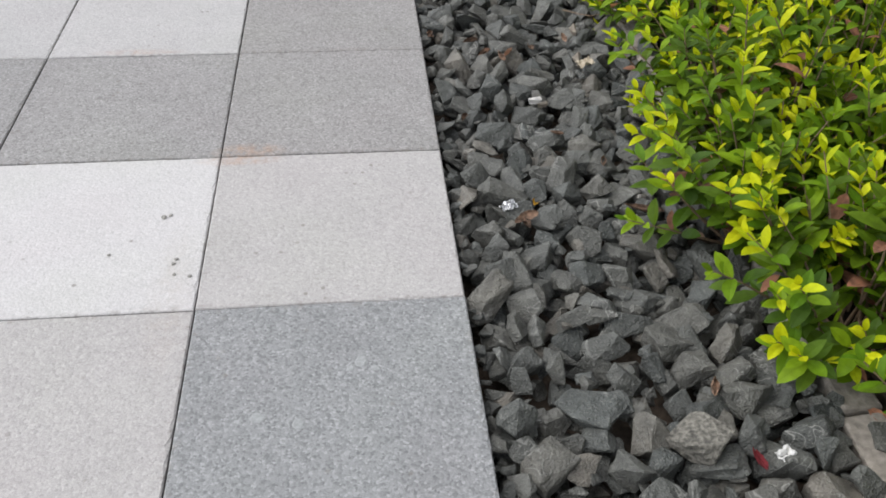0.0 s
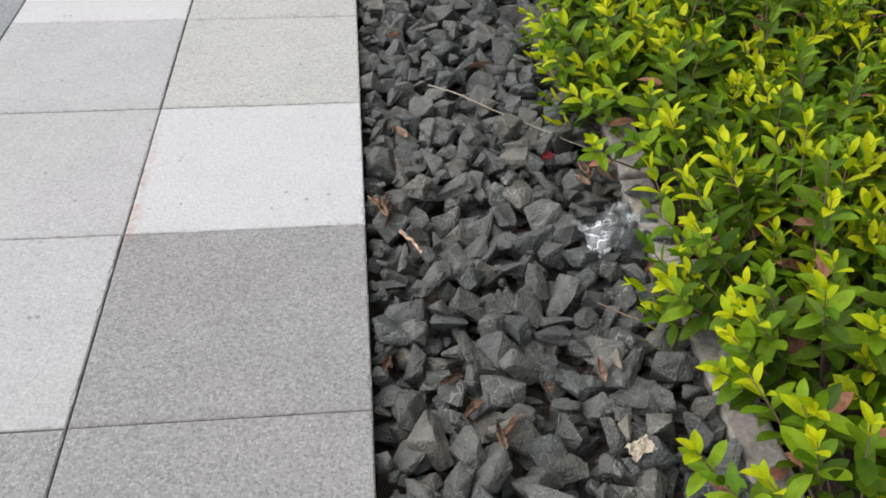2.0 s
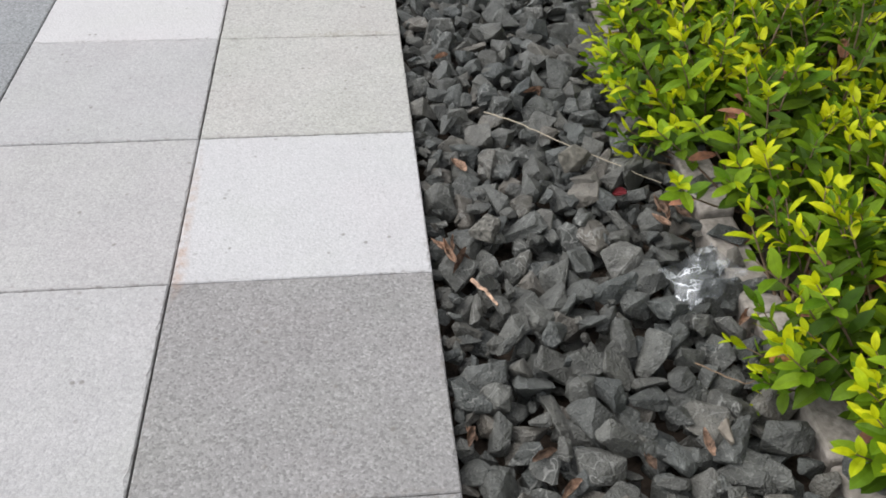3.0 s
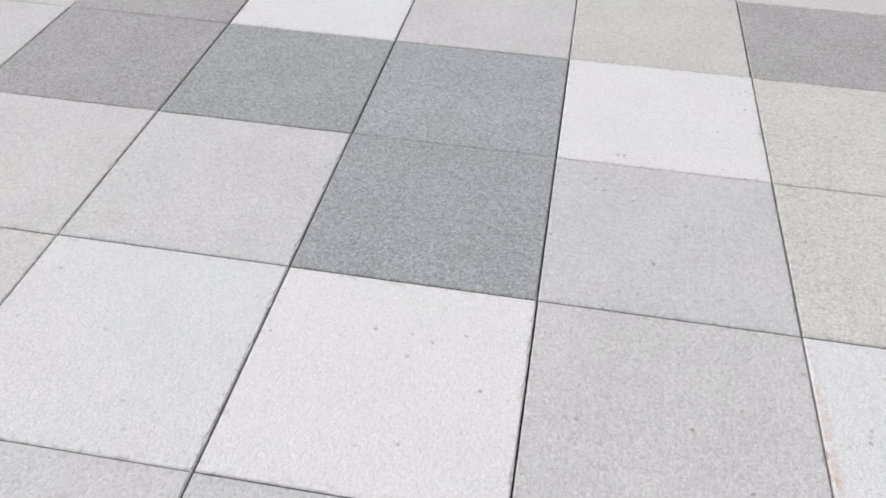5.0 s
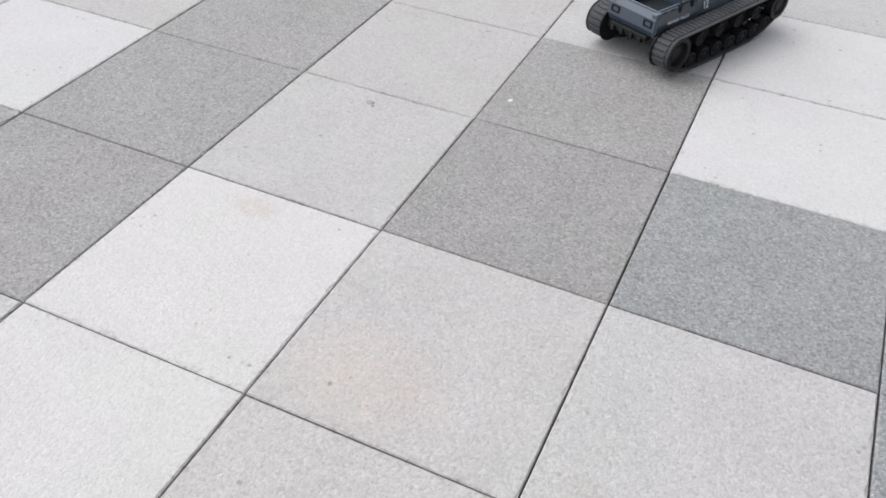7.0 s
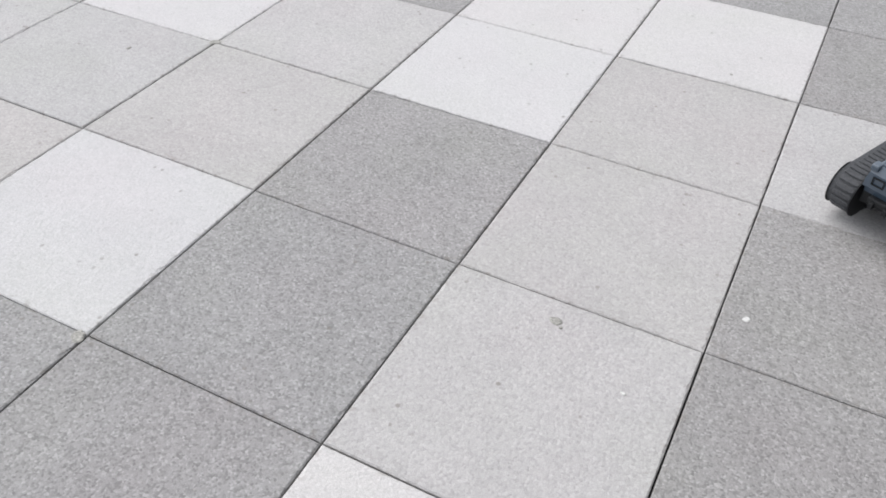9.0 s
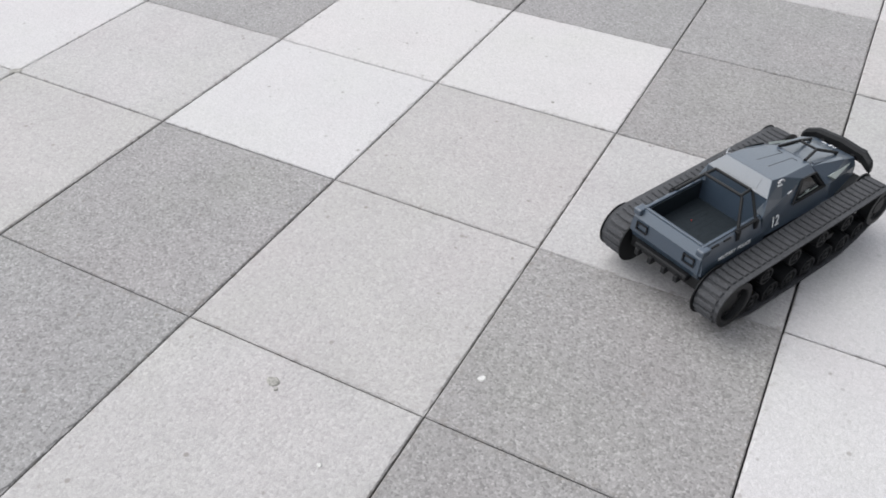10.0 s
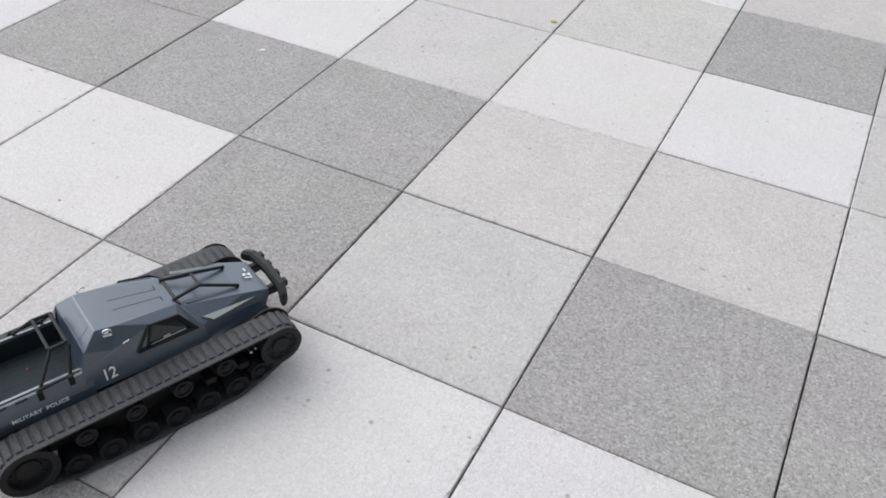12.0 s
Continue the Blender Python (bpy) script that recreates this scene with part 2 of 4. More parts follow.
M_RUBBER = plain("dusty_rubber", (0.050, 0.051, 0.055), 0.8, grain=0.3, scale=350, relief=0.0004)
M_WHITE = plain("white_print", (0.72, 0.73, 0.74), 0.5, grain=0.05, scale=600)
M_LAMP = plain("pale_lamp_plastic", (0.36, 0.40, 0.38), 0.3, grain=0.05, scale=300)
M_GLASS = plain("dark_window_plastic", (0.010, 0.012, 0.014), 0.12, grain=0.1, scale=200)
M_METAL = plain("bright_steel", (0.55, 0.55, 0.56), 0.3, metal=1.0, grain=0.1, scale=400)
M_REDDOT = plain("red_plastic_dot", (0.5, 0.05, 0.03), 0.5)
wrap, wnodes, wlinks, wb = material("clear_wrap", 0.1)
film_ = wnodes.new("ShaderNodeBsdfTransparent")
film_.inputs["Color"].default_value = (0.93, 0.94, 0.95, 1)
shine = wnodes.new("ShaderNodeBsdfGlossy")
shine.inputs["Roughness"].default_value = 0.42
add_ = wnodes.new("ShaderNodeMixShader")
add_.inputs[0].default_value = 0.65
wb.inputs["Base Color"].default_value = (0.78, 0.80, 0.82, 1)
wlinks.new(shine.outputs[0], add_.inputs[1]), wlinks.new(wb.outputs[0], add_.inputs[2])
wmix = wnodes.new("ShaderNodeMixShader")
# the film turns milky along crease lines, which also paints in its white glints
wpos = wnodes.new("ShaderNodeNewGeometry").outputs["Position"]
wfold = tex(wnodes, wlinks, "ShaderNodeTexNoise", 34, wpos, Detail=3.0, Distortion=1.2)
wline = math_node(wnodes, wlinks, "ABSOLUTE", math_node(wnodes, wlinks, "SUBTRACT", wfold.outputs[0], 0.5))
wpatch = ramp(wnodes, wlinks, tex(wnodes, wlinks, "ShaderNodeTexNoise", 22, wpos, Detail=1.0).outputs[0], ((0.42, 0.25), (0.6, 1.0)))
wcrease_glint = math_node(wnodes, wlinks, "MULTIPLY", ramp(wnodes, wlinks, wline, ((0.0, 0.75), (0.035, 0.10))), wpatch)
wlinks.new(wcrease_glint, wmix.inputs[0])
wlinks.new(film_.outputs[0], wmix.inputs[1]), wlinks.new(add_.outputs[0], wmix.inputs[2])
wlinks.new(wmix.outputs[0], wnodes["Material Output"].inputs["Surface"])
M_WRAP = wrap


# ---------------------------------------------------------------- mesh tools
def part(name, bm, mat, parent=None, label="", smooth=False):
    me = bpy.data.meshes.new(name)
    bm.normal_update()
    bm.to_mesh(me)
    bm.free()
    for m in mat if isinstance(mat, (list, tuple)) else (mat,):
        me.materials.append(m)
    if smooth:
        for p in me.polygons:
            p.use_smooth = True
    ob = new(name, me)
    ob.parent = parent
    return tagged(ob, label=label)


def empty(name, m=None):
    ob = new(name)
    ob.empty_display_size = 0.05
    if m is not None:
        ob.matrix_world = m
    return ob


def add_box(bm, x0, x1, y0, y1, z0, z1, bev=0.0):
    v = [bm.verts.new((x, y, z)) for x in (x0, x1) for y in (y0, y1) for z in (z0, z1)]
    fs = [bm.faces.new([v[i] for i in q]) for q in ((0, 1, 3, 2), (4, 6, 7, 5), (0, 4, 5, 1), (2, 3, 7, 6), (0, 2, 6, 4), (1, 5, 7, 3))]
    if bev:
        es = list({e for f in fs for e in f.edges})
        bmesh.ops.bevel(bm, geom=es, offset=bev, segments=2, affect="EDGES", profile=0.5)


def add_tube(bm, pts, r, sides=8):
    """A round bar along a polyline, with closed ends."""
    pts = [Vector(p) for p in pts]
    rings = []
    for i, p in enumerate(pts):
        d = (pts[min(i + 1, len(pts) - 1)] - pts[max(i - 1, 0)]).normalized()
        up = Vector((0, 0, 1)) if abs(d.z) < 0.9 else Vector((0, 1, 0))
        a = d.cross(up).normalized()
        c = d.cross(a)
        rr = r[i] if isinstance(r, (list, tuple)) else r
        rings.append([bm.verts.new(p + rr * (math.cos(k * math.tau / sides) * a + math.sin(k * math.tau / sides) * c)) for k in range(sides)])
    for s, t in zip(rings, rings[1:]):
        for k in range(sides):
            bm.faces.new((s[k], s[(k + 1) % sides], t[(k + 1) % sides], t[k]))
    bm.faces.new(rings[0][::-1]), bm.faces.new(rings[-1])


def add_lathe_y(bm, profile, cx, cz, sides=28):
    """A turned form about an axis along y: profile of (radius, y)."""
    rings = [[bm.verts.new((cx + r * math.cos(k * math.tau / sides), y, cz + r * math.sin(k * math.tau / sides))) for k in range(sides)] for r, y in profile]
    for s, t in zip(rings, rings[1:]):
        for k in range(sides):
            bm.faces.new((s[k], s[(k + 1) % sides], t[(k + 1) % sides], t[k]))
    bm.faces.new(rings[0]), bm.faces.new(rings[-1][::-1])


def add_poly(bm, pts):
    return bm.faces.new([bm.verts.new(p) for p in pts])


def add_slab(bm, pts, normal, thick):
    """A flat plate: polygon pts, thickened along -normal."""
    n = Vector(normal).normalized() * thick
    top = [bm.verts.new(p) for p in pts]
    low = [bm.verts.new(Vector(p) - n) for p in pts]
    k = len(pts)
    bm.faces.new(top), bm.faces.new(low[::-1])
    for i in range(k):
        bm.faces.new((top[i], low[i], low[(i + 1) % k], top[(i + 1) % k]))


# ---------------------------------------------------------------- ground, paving
bm = bmesh.new()
add_poly(bm, [(x, y, -0.11) for x, y in ((-120, -120), (120, -120), (120, 120), (-120, 120))])
tagged(part("ground", bm, M_EARTH), "bare dry earth around the paved plaza", "ground", kind="structure")

bm = bmesh.new()
add_box(bm, -30 * T, -0.002, -20 * T, 34 * T, -0.105, -0.008)
pavement = tagged(part("pavement", bm, M_MORTAR), "plaza paved with square washed-aggregate tiles of mixed greys", "pavement", kind="structure")

# unseen wall added beyond the planting bed to cut sky light from the east
bm = bmesh.new()
add_box(bm, 2.6, 2.9, -9.0, 14.0, -0.11, 4.6, 0.01)
tagged(part("light_block_east", bm, M_WALL), "plain dark grey wall added out of view behind the hedge to block the eastern sky", "wall", kind="structure")

# rows from y = -2 T upwards, columns from x = -10 T to 0
TONES = (
    "LLLDLLDLLG",  # -2
    "LDLLWLLDLG",  # -1
    "LLWLDLLLWL",  # 0
    "LDLLLWLDDD",  # 1
    "LLDWLDLLLD",  # 2
    "LLWLWLWWLW",  # 3
    "LLDDWLLGLB",  # 4
    "LLWDLDGGWB",  # 5
    "LLLDLDWLPD",  # 6
    "LWLWLLWWLL",  # 7
    "LDDWWDLDDL",  # 8
    "LLWDDDLLLW",  # 9
    "WLDDWLWWLD",  # 10
    "LDLLWLPDLL",  # 11
    "LWDLDLWLLW",  # 12
    "DLLWLLLDWL",  # 13
    "LLWLDWLLLD",  # 14
)


def tile_mesh(seed, segs=26):
    """One paving slab with worn, slightly uneven edges."""
    r = random.Random(seed)
    hx, hy, top, low, side = T / 2 - 0.0010, T / 2 - 0.00025, [], [], []
    bm = bmesh.new()
    for k in range(4):
        for i in range(segs):
            u = -1 + 2 * i / segs
            w = 1 - r.uniform(0, 0.0018)
            x, y = ((u, -w), (w, u), (-u, w), (-w, -u))[k]
            x, y = x * hx, y * hy
            chip = 0.0011 + r.uniform(0, 0.0008) + (r.uniform(0.0008, 0.0036) if r.random() < 0.14 else 0)
            s = 1 - chip / hx
            top.append(bm.verts.new((x * s, y * s, 0)))
            side.append(bm.verts.new((x, y, -0.0014)))
            low.append(bm.verts.new((x, y, -0.03)))
    bm.faces.new(top)
    k = len(top)
    for i in range(k):
        j = (i + 1) % k
        bm.faces.new((top[i], side[i], side[j], top[j]))
        bm.faces.new((side[i], low[i], low[j], side[j]))
    me = bpy.data.meshes.new("tile")
    bm.normal_update()
    bm.to_mesh(me)
    bm.free()
    return me


rng = random.Random(4)
TILE_MESHES = {}
for tone, mat in TILE_MATS.items():
    for k in range(4):
        me = tile_mesh(k)
        me.materials.append(mat)
        TILE_MESHES[tone, k] = me

far = {t: [] for t in TILE_MATS}
for i in range(-30, 0):
    for j in range(-20, 34):
        if -10 <= i and -2 <= j <= 14:
            continue
        far[rng.choice("WLLLLDDBG")].append((i, j))
verts, faces, slots = [], [], []
for s, (tone, cells) in enumerate(far.items()):
    for i, j in cells:
        x0, x1, y0, y1 = i * T + 0.0015, (i + 1) * T - 0.0015, j * T + 0.0015, (j + 1) * T - 0.0015
        b0 = len(verts)
        verts += [(x0, y0, 0), (x1, y0, 0), (x1, y1, 0), (x0, y1, 0), (x0, y0, -0.02), (x1, y0, -0.02), (x1, y1, -0.02), (x0, y1, -0.02)]
        faces += [tuple(b0 + q for q in f) for f in ((0, 1, 2, 3), (0, 4, 5, 1), (1, 5, 6, 2), (2, 6, 7, 3), (3, 7, 4, 0))]
        slots += [s] * 5
me = bpy.data.meshes.new("distant_tiles")
me.from_pydata(verts, [], faces)
for m in TILE_MATS.values():
    me.materials.append(m)
me.polygons.foreach_set("material_index", slots)
ob = new("distant_tiles", me)
ob.parent = pavement
tagged(ob, kind="stuff")

# ---------------------------------------------------------------- gravel strip and kerb
KERB_X = 0.362
bm = bmesh.new()
add_box(bm, 0.0, KERB_X, -3.0, 7.0, -0.105, -0.06)
gravel = tagged(part("gravel_bed", bm, M_SOIL), "strip of loose dark grey crushed rock beside the paving", "gravel", kind="structure")


def rock_mesh(seed, cuts=1):
    """A broken, angular stone: flat cleavage faces with sharp, barely worn edges."""
    r = random.Random(seed)
    bm = bmesh.new()
    slab = r.random() < 0.3
    sx, sy, sz = r.uniform(1.0, 1.4), r.uniform(0.7, 1.0), r.uniform(0.36, 0.5) if slab else r.uniform(0.58, 0.88)
    for _ in range(r.randrange(10, 16)):
        d = Vector((r.gauss(0, 1), r.gauss(0, 1), r.gauss(0, 1))).normalized() * r.uniform(0.90, 1.03)
        d = Vector([math.copysign(abs(c) ** 0.68, c) for c in d])
        bm.verts.new((d.x * sx, d.y * sy, d.z * sz))
    bmesh.ops.convex_hull(bm, input=bm.verts)
    bmesh.ops.delete(bm, geom=[v for v in bm.verts if not v.link_faces], context="VERTS")
    bmesh.ops.dissolve_limit(bm, angle_limit=radians(22), verts=bm.verts, edges=bm.edges)
    bmesh.ops.bevel(bm, geom=bm.edges[:], offset=0.05, segments=1, affect="EDGES", profile=0.5)
    bmesh.ops.triangulate(bm, faces=bm.faces)
    if cuts:
        bmesh.ops.subdivide_edges(bm, edges=[e for e in bm.edges if e.calc_length() > 0.24], cuts=2, use_grid_fill=True)
        bmesh.ops.triangulate(bm, faces=bm.faces)
    off = Vector((r.uniform(0, 50), r.uniform(0, 50), r.uniform(0, 50)))
    bm.normal_update()
    for v in bm.verts:
        v.co += v.normal * (0.06 * noise.noise(v.co * 1.9 + off) + 0.05 * noise.noise(v.co * 4.5 + off) + 0.03 * noise.noise(v.co * 9.0 + off))
    me = bpy.data.meshes.new("stone")
    bm.normal_update()
    bm.to_mesh(me)
    bm.free()
    return me


ROCKS = [rock_mesh(100 + k) for k in range(34)]
for me in ROCKS:
    me.materials.append(M_STONE)
rock_data, plain_data = [], []
for k in range(len(ROCKS)):
    for me, data in ((ROCKS[k], rock_data), (rock_mesh(100 + k, 0), plain_data)):
        co = np.empty(len(me.vertices) * 3)
        me.vertices.foreach_get("co", co)
        data.append((co.reshape(-1, 3), [tuple(p.vertices) for p in me.polygons]))


def rock_places():
    """Three loose layers of stones inside the strip, and a few that lie on the kerb."""
    r = random.Random(11)
    out = []
    for z, step, lo, hi in ((-0.056, 0.036, 0.015, 0.022), (-0.034, 0.036, 0.016, 0.024), (-0.017, 0.040, 0.018, 0.030)):
        ny = int(4.2 / step)
        nx = int((KERB_X - 0.01) / step) + 1
        for a in range(ny):
            for c in range(nx):
                s = r.uniform(lo, hi) if r.random() < 0.78 else r.uniform(0.010, lo)
                y = -1.2 + (a + r.uniform(-0.35, 0.35)) * step
                x = 0.022 + (KERB_X - 0.046) * (c + (0.5 if a % 2 else 0.0)) / (nx - 0.5) + r.uniform(-0.35, 0.35) * step
                x = min(max(x, s * 0.58), KERB_X - s * 0.85)
                out.append((x, y, z + r.uniform(-0.006, 0.006), s, r.uniform(-42, 42), r.uniform(-42, 42), r.uniform(0, 360), r.randrange(len(ROCKS)), z > -0.02))
    for _ in range(1100):
        s = r.uniform(0.007, 0.013)
        x = r.uniform(0.006, KERB_X - 0.006) if r.random() < 0.62 else (r.uniform(0.004, 0.02) if r.random() < 0.6 else KERB_X - r.uniform(0.004, 0.02))
        out.append((x, r.uniform(-1.2, 2.95), r.uniform(-0.030, -0.013), s, r.uniform(-40, 40), r.uniform(-40, 40), r.uniform(0, 360), r.randrange(len(ROCKS)), False))
    for _ in range(34):
        s = r.uniform(0.012, 0.024)
        out.append((KERB_X + r.uniform(-0.004, 0.034), r.uniform(-0.9, 2.9), -0.020 + 0.55 * s, s, r.uniform(-20, 20), r.uniform(-20, 20), r.uniform(0, 360), r.randrange(len(ROCKS)), False))
    return out


bed_v, bed_f, singles, stone_tops = [], [], [], []
for x, y, z, s, rx, ry, rz, k, upper in rock_places():
    m = pose(x, y, z, rx, ry, rz) @ Matrix.Scale(s, 4)
    stone_tops.append(rock_data[k][0] @ np.array(m)[:3, :3].T + np.array(m)[:3, 3])
    if upper and 0.15 < y < 1.55 and len(singles) < 290:
        singles.append((m, k))
        continue
    co, fs = (plain_data if z < -0.046 or s < 0.0125 else rock_data)[k]
    a = np.array(m)
    b0 = sum(len(q) for q in bed_v)
    bed_v.append(co @ a[:3, :3].T + a[:3, 3])
    bed_f += [tuple(b0 + i for i in f) for f in fs]
me = bpy.data.meshes.new("loose_stones")
me.from_pydata(np.concatenate(bed_v).tolist(), [], bed_f)
me.materials.append(M_STONES)
ob = new("loose_stones", me)
ob.parent = gravel
tagged(ob, kind="stuff")

stone_tops = np.concatenate(stone_tops)


def gravel_top(x, y, reach=0.012):
    """Height of the stones at a place."""
    near = stone_tops[np.hypot(stone_tops[:, 0] - x, stone_tops[:, 1] - y) < reach]
    return float(near[:, 2].max()) if len(near) else -0.03


kerb_rng = random.Random(8)
y = -1.6
bm = bmesh.new()
add_box(bm, KERB_X + 0.004, KERB_X + 0.056, -3.0, 7.0, -0.105, -0.045)
kerb = tagged(part("kerb", bm, M_KERB), "low weathered concrete edging between gravel and hedge", "kerb", kind="structure")
kerb_spans = []
while y < 4.5:
    n = kerb_rng.uniform(0.16, 0.24)
    kerb_spans.append((y, n))
    y += n + 0.004

# ---------------------------------------------------------------- hedge
bm = bmesh.new()
add_box(bm, KERB_X + 0.058, 2.6, -3.0, 7.0, -0.105, -0.02)
tagged(part("planting_bed", bm, M_SOIL), "dark soil of the planting bed under the hedge", "soil", kind="structure")


def add_leaf(vs, fs, ms, base, way, up, length, width, slot, r):
    """A pointed, folded, slightly drooping leaf."""
    way = way.normalized()
    side = way.cross(up)
    side = side.normalized() if side.length > 1e-4 else Vector((1, 0, 0))
    up = side.cross(way).normalized()
    fold, droop = r.uniform(0.1, 0.5), r.uniform(-0.05, 0.45)
    b0 = len(vs)
    vs.append(base)
    for u, w in ((0.14, 0.48), (0.38, 0.94), (0.64, 0.96), (0.86, 0.58)):
        mid = base + way * (u * length) - up * (droop * u * u * length)
        lift = up * (fold * w * width * 0.5)
        vs.extend((mid + side * (w * width * 0.5) + lift, mid, mid - side * (w * width * 0.5) + lift))
    vs.append(base + way * length - up * (droop * length))
    q = [(0, 1, 2), (0, 2, 3), (1, 4, 5, 2), (2, 5, 6, 3), (4, 7, 8, 5), (5, 8, 9, 6), (7, 10, 11, 8), (8, 11, 12, 9), (10, 13, 11), (11, 13, 12)]
    fs.extend(tuple(b0 + i for i in f) for f in q)
    ms.extend([slot] * len(q))


def shrub(seed, radius, height, stems):
    """A low bushy shrub: many thin stems with paired leaves, yellow at the tips."""
    r = random.Random(seed)
    root = empty("hedge_shrub")
    wood = bmesh.new()
    vs, fs, ms = [], [], []
    for _ in range(stems):
        a, q = r.uniform(0, math.tau), math.sqrt(r.random())
        end = Vector((radius * q * math.cos(a), radius * q * math.sin(a), height * (1.0 - 0.42 * q * q) * r.uniform(0.5, 1.08)))
        start = Vector((end.x * 0.25, end.y * 0.25, 0.0))
        ctrl = Vector((end.x * 0.62, end.y * 0.62, end.z * 0.55)) + Vector((r.gauss(0, 0.012), r.gauss(0, 0.012), 0))
        pts = [start * (1 - u) ** 2 + ctrl * (2 * u * (1 - u)) + end * u * u for u in (0, 0.25, 0.5, 0.75, 1.0)]
        add_tube(wood, pts, [0.0022, 0.0018, 0.0014, 0.0010, 0.0006], 5)
        length = sum((q1 - q0).length for q0, q1 in zip(pts, pts[1:]))
        nodes = int(length * 0.78 / 0.0155)
        turn = r.uniform(0, math.tau)
        bright = r.random()
        for k in range(nodes):
            u = 1 - 0.78 * k / max(nodes, 1)
            p = start * (1 - u) ** 2 + ctrl * (2 * u * (1 - u)) + end * u * u
            d = ((ctrl - start) * (1 - u) + (end - ctrl) * u).normalized()
            turn += math.pi / 2 + r.uniform(-0.3, 0.3)
            e1 = d.cross(Vector((0.3, 0.1, 1))).normalized()
            e2 = d.cross(e1)
            size = (0.60 + 0.16 * k) if k < 3 else 1.0
            if k > 3 and r.random() < (0.2 if k < 7 else 0.66):
                continue
            spread = (0.35, 0.65, 0.85)[k] if k < 3 else r.uniform(0.9, 1.35)
            for s in (0, math.pi):
                out = e1 * math.cos(turn + s) + e2 * math.sin(turn + s)
                way = out * spread + d * (1.2 - 0.55 * spread) + Vector((0, 0, 0.1))
                ln = r.uniform(0.025, 0.041) * size * (1.12 if k > 2 else 1.0)
                if bright > 0.3:
                    slot = 0 if k < 0.35 + 2.0 * bright else (1 if k < 2.0 + 3.0 * bright else 2)
                else:
                    slot = 1 if k < 3 else 2
                if r.random() < 0.12:
                    slot = min(2, slot + 1)
                if k > 4 and r.random() < 0.12:
                    slot = 3
                add_leaf(vs, fs, ms, p, way, d + Vector((0, 0, 0.6)), ln, ln * r.uniform(0.38, 0.50), slot, r)
    part("stem_tangle", wood, M_BARK, root, "thin brown woody stems")
    me = bpy.data.meshes.new("foliage")
    me.from_pydata([tuple(v) for v in vs], [], fs)
    for m in (M_LEAF_YOUNG, M_LEAF_MID, M_LEAF_OLD, M_DRYBED):
        me.materials.append(m)
    me.polygons.foreach_set("material_index", ms)
    ob = new("foliage", me)
    ob.parent = root
    tagged(ob, kind="stuff")
    return root


hedge_rng = random.Random(21)
HEDGE_LABEL = "bushy low hedge shrub with yellow-green young leaves"
variants = [shrub(40 + k, 0.185, 0.25, 40) for k in range(8)]
for v in variants:
    tagged(v, HEDGE_LABEL, "shrub", group="hedge shrubs along the kerb")
used = 0
for row, (hx, lift, step) in enumerate(((0.425, 0.92, 0.155), (0.585, 1.05, 0.195), (0.77, 1.1, 0.21), (0.97, 1.12, 0.23), (1.20, 1.15, 0.25))):
    for a in range(int(4.6 / step)):
        y = -1.3 + (a + (0.5 if row % 2 else 0)) * step + hedge_rng.uniform(-0.03, 0.03)
        swell = float(np.interp(y, (-0.4, -0.22, -0.12, 0.0, 0.08, 0.22, 0.35, 0.48, 0.6, 0.72, 0.82, 1.0, 1.12, 1.25), (0.07, 0.075, 0.03, -0.045, -0.05, -0.02, -0.02, 0.065, 0.062, 0.055, 0.085, 0.055, -0.02, 0.015)))
        m = pose(hx + (swell if row == 0 else 0.4 * swell) + hedge_rng.uniform(-0.02, 0.025), y, -0.022, 0, 0, hedge_rng.uniform(0, 360))
        s = lift * hedge_rng.uniform(0.78, 1.14)
        m = m @ Matrix.Diagonal((1, 1, s, 1))
        if used < len(variants):
            variants[used].matrix_basis = m
        else:
            o = copy_thing(variants[hedge_rng.randrange(len(variants))], pose(0, 0, 0))
            o.matrix_basis = m
        used += 1

shoots = [shrub(70 + k, 0.085, 0.13, 11) for k in range(4)]
for v in shoots:
    tagged(v, "small low leafy shoot of the hedge leaning over the kerb", "shrub", group="hedge shoots at the kerb")
shoot_spots = [(0.424 + hedge_rng.uniform(-0.022, 0.02), -0.75 + 0.135 * k + hedge_rng.uniform(-0.05, 0.05)) for k in range(24) if k % 3 != 1 and not 0.4 < -0.75 + 0.135 * k < 0.62]
shoot_spots += [(0.385, 0.712), (0.395, 0.345), (0.392, 1.125), (0.395, 1.33)]
for placed, (x, y) in enumerate(shoot_spots):
    leaning = placed >= len(shoot_spots) - 4
    m = pose(x, y, -0.018, 0, -48 if leaning else 0, 0 if leaning else hedge_rng.uniform(0, 360))
    slim = 0.7 if leaning else 1.0
    m = m @ Matrix.Diagonal((slim, slim, hedge_rng.uniform(0.9, 1.2), 1))
    o = shoots[placed] if placed < len(shoots) else copy_thing(shoots[hedge_rng.randrange(len(shoots))], pose(0, 0, 0))
    o.matrix_basis = m

# ---------------------------------------------------------------- tracked toy vehicle
vehicle = empty("toy_tracked_truck", pose(-1.2775, 2.2295, 0.0, 0, 0, 64.6))
tagged(vehicle, "blue-grey plastic remote-control tracked pickup truck standing on the paving", "toy truck")


def mirrored(fn):
    for s in (1, -1):
        fn(s)


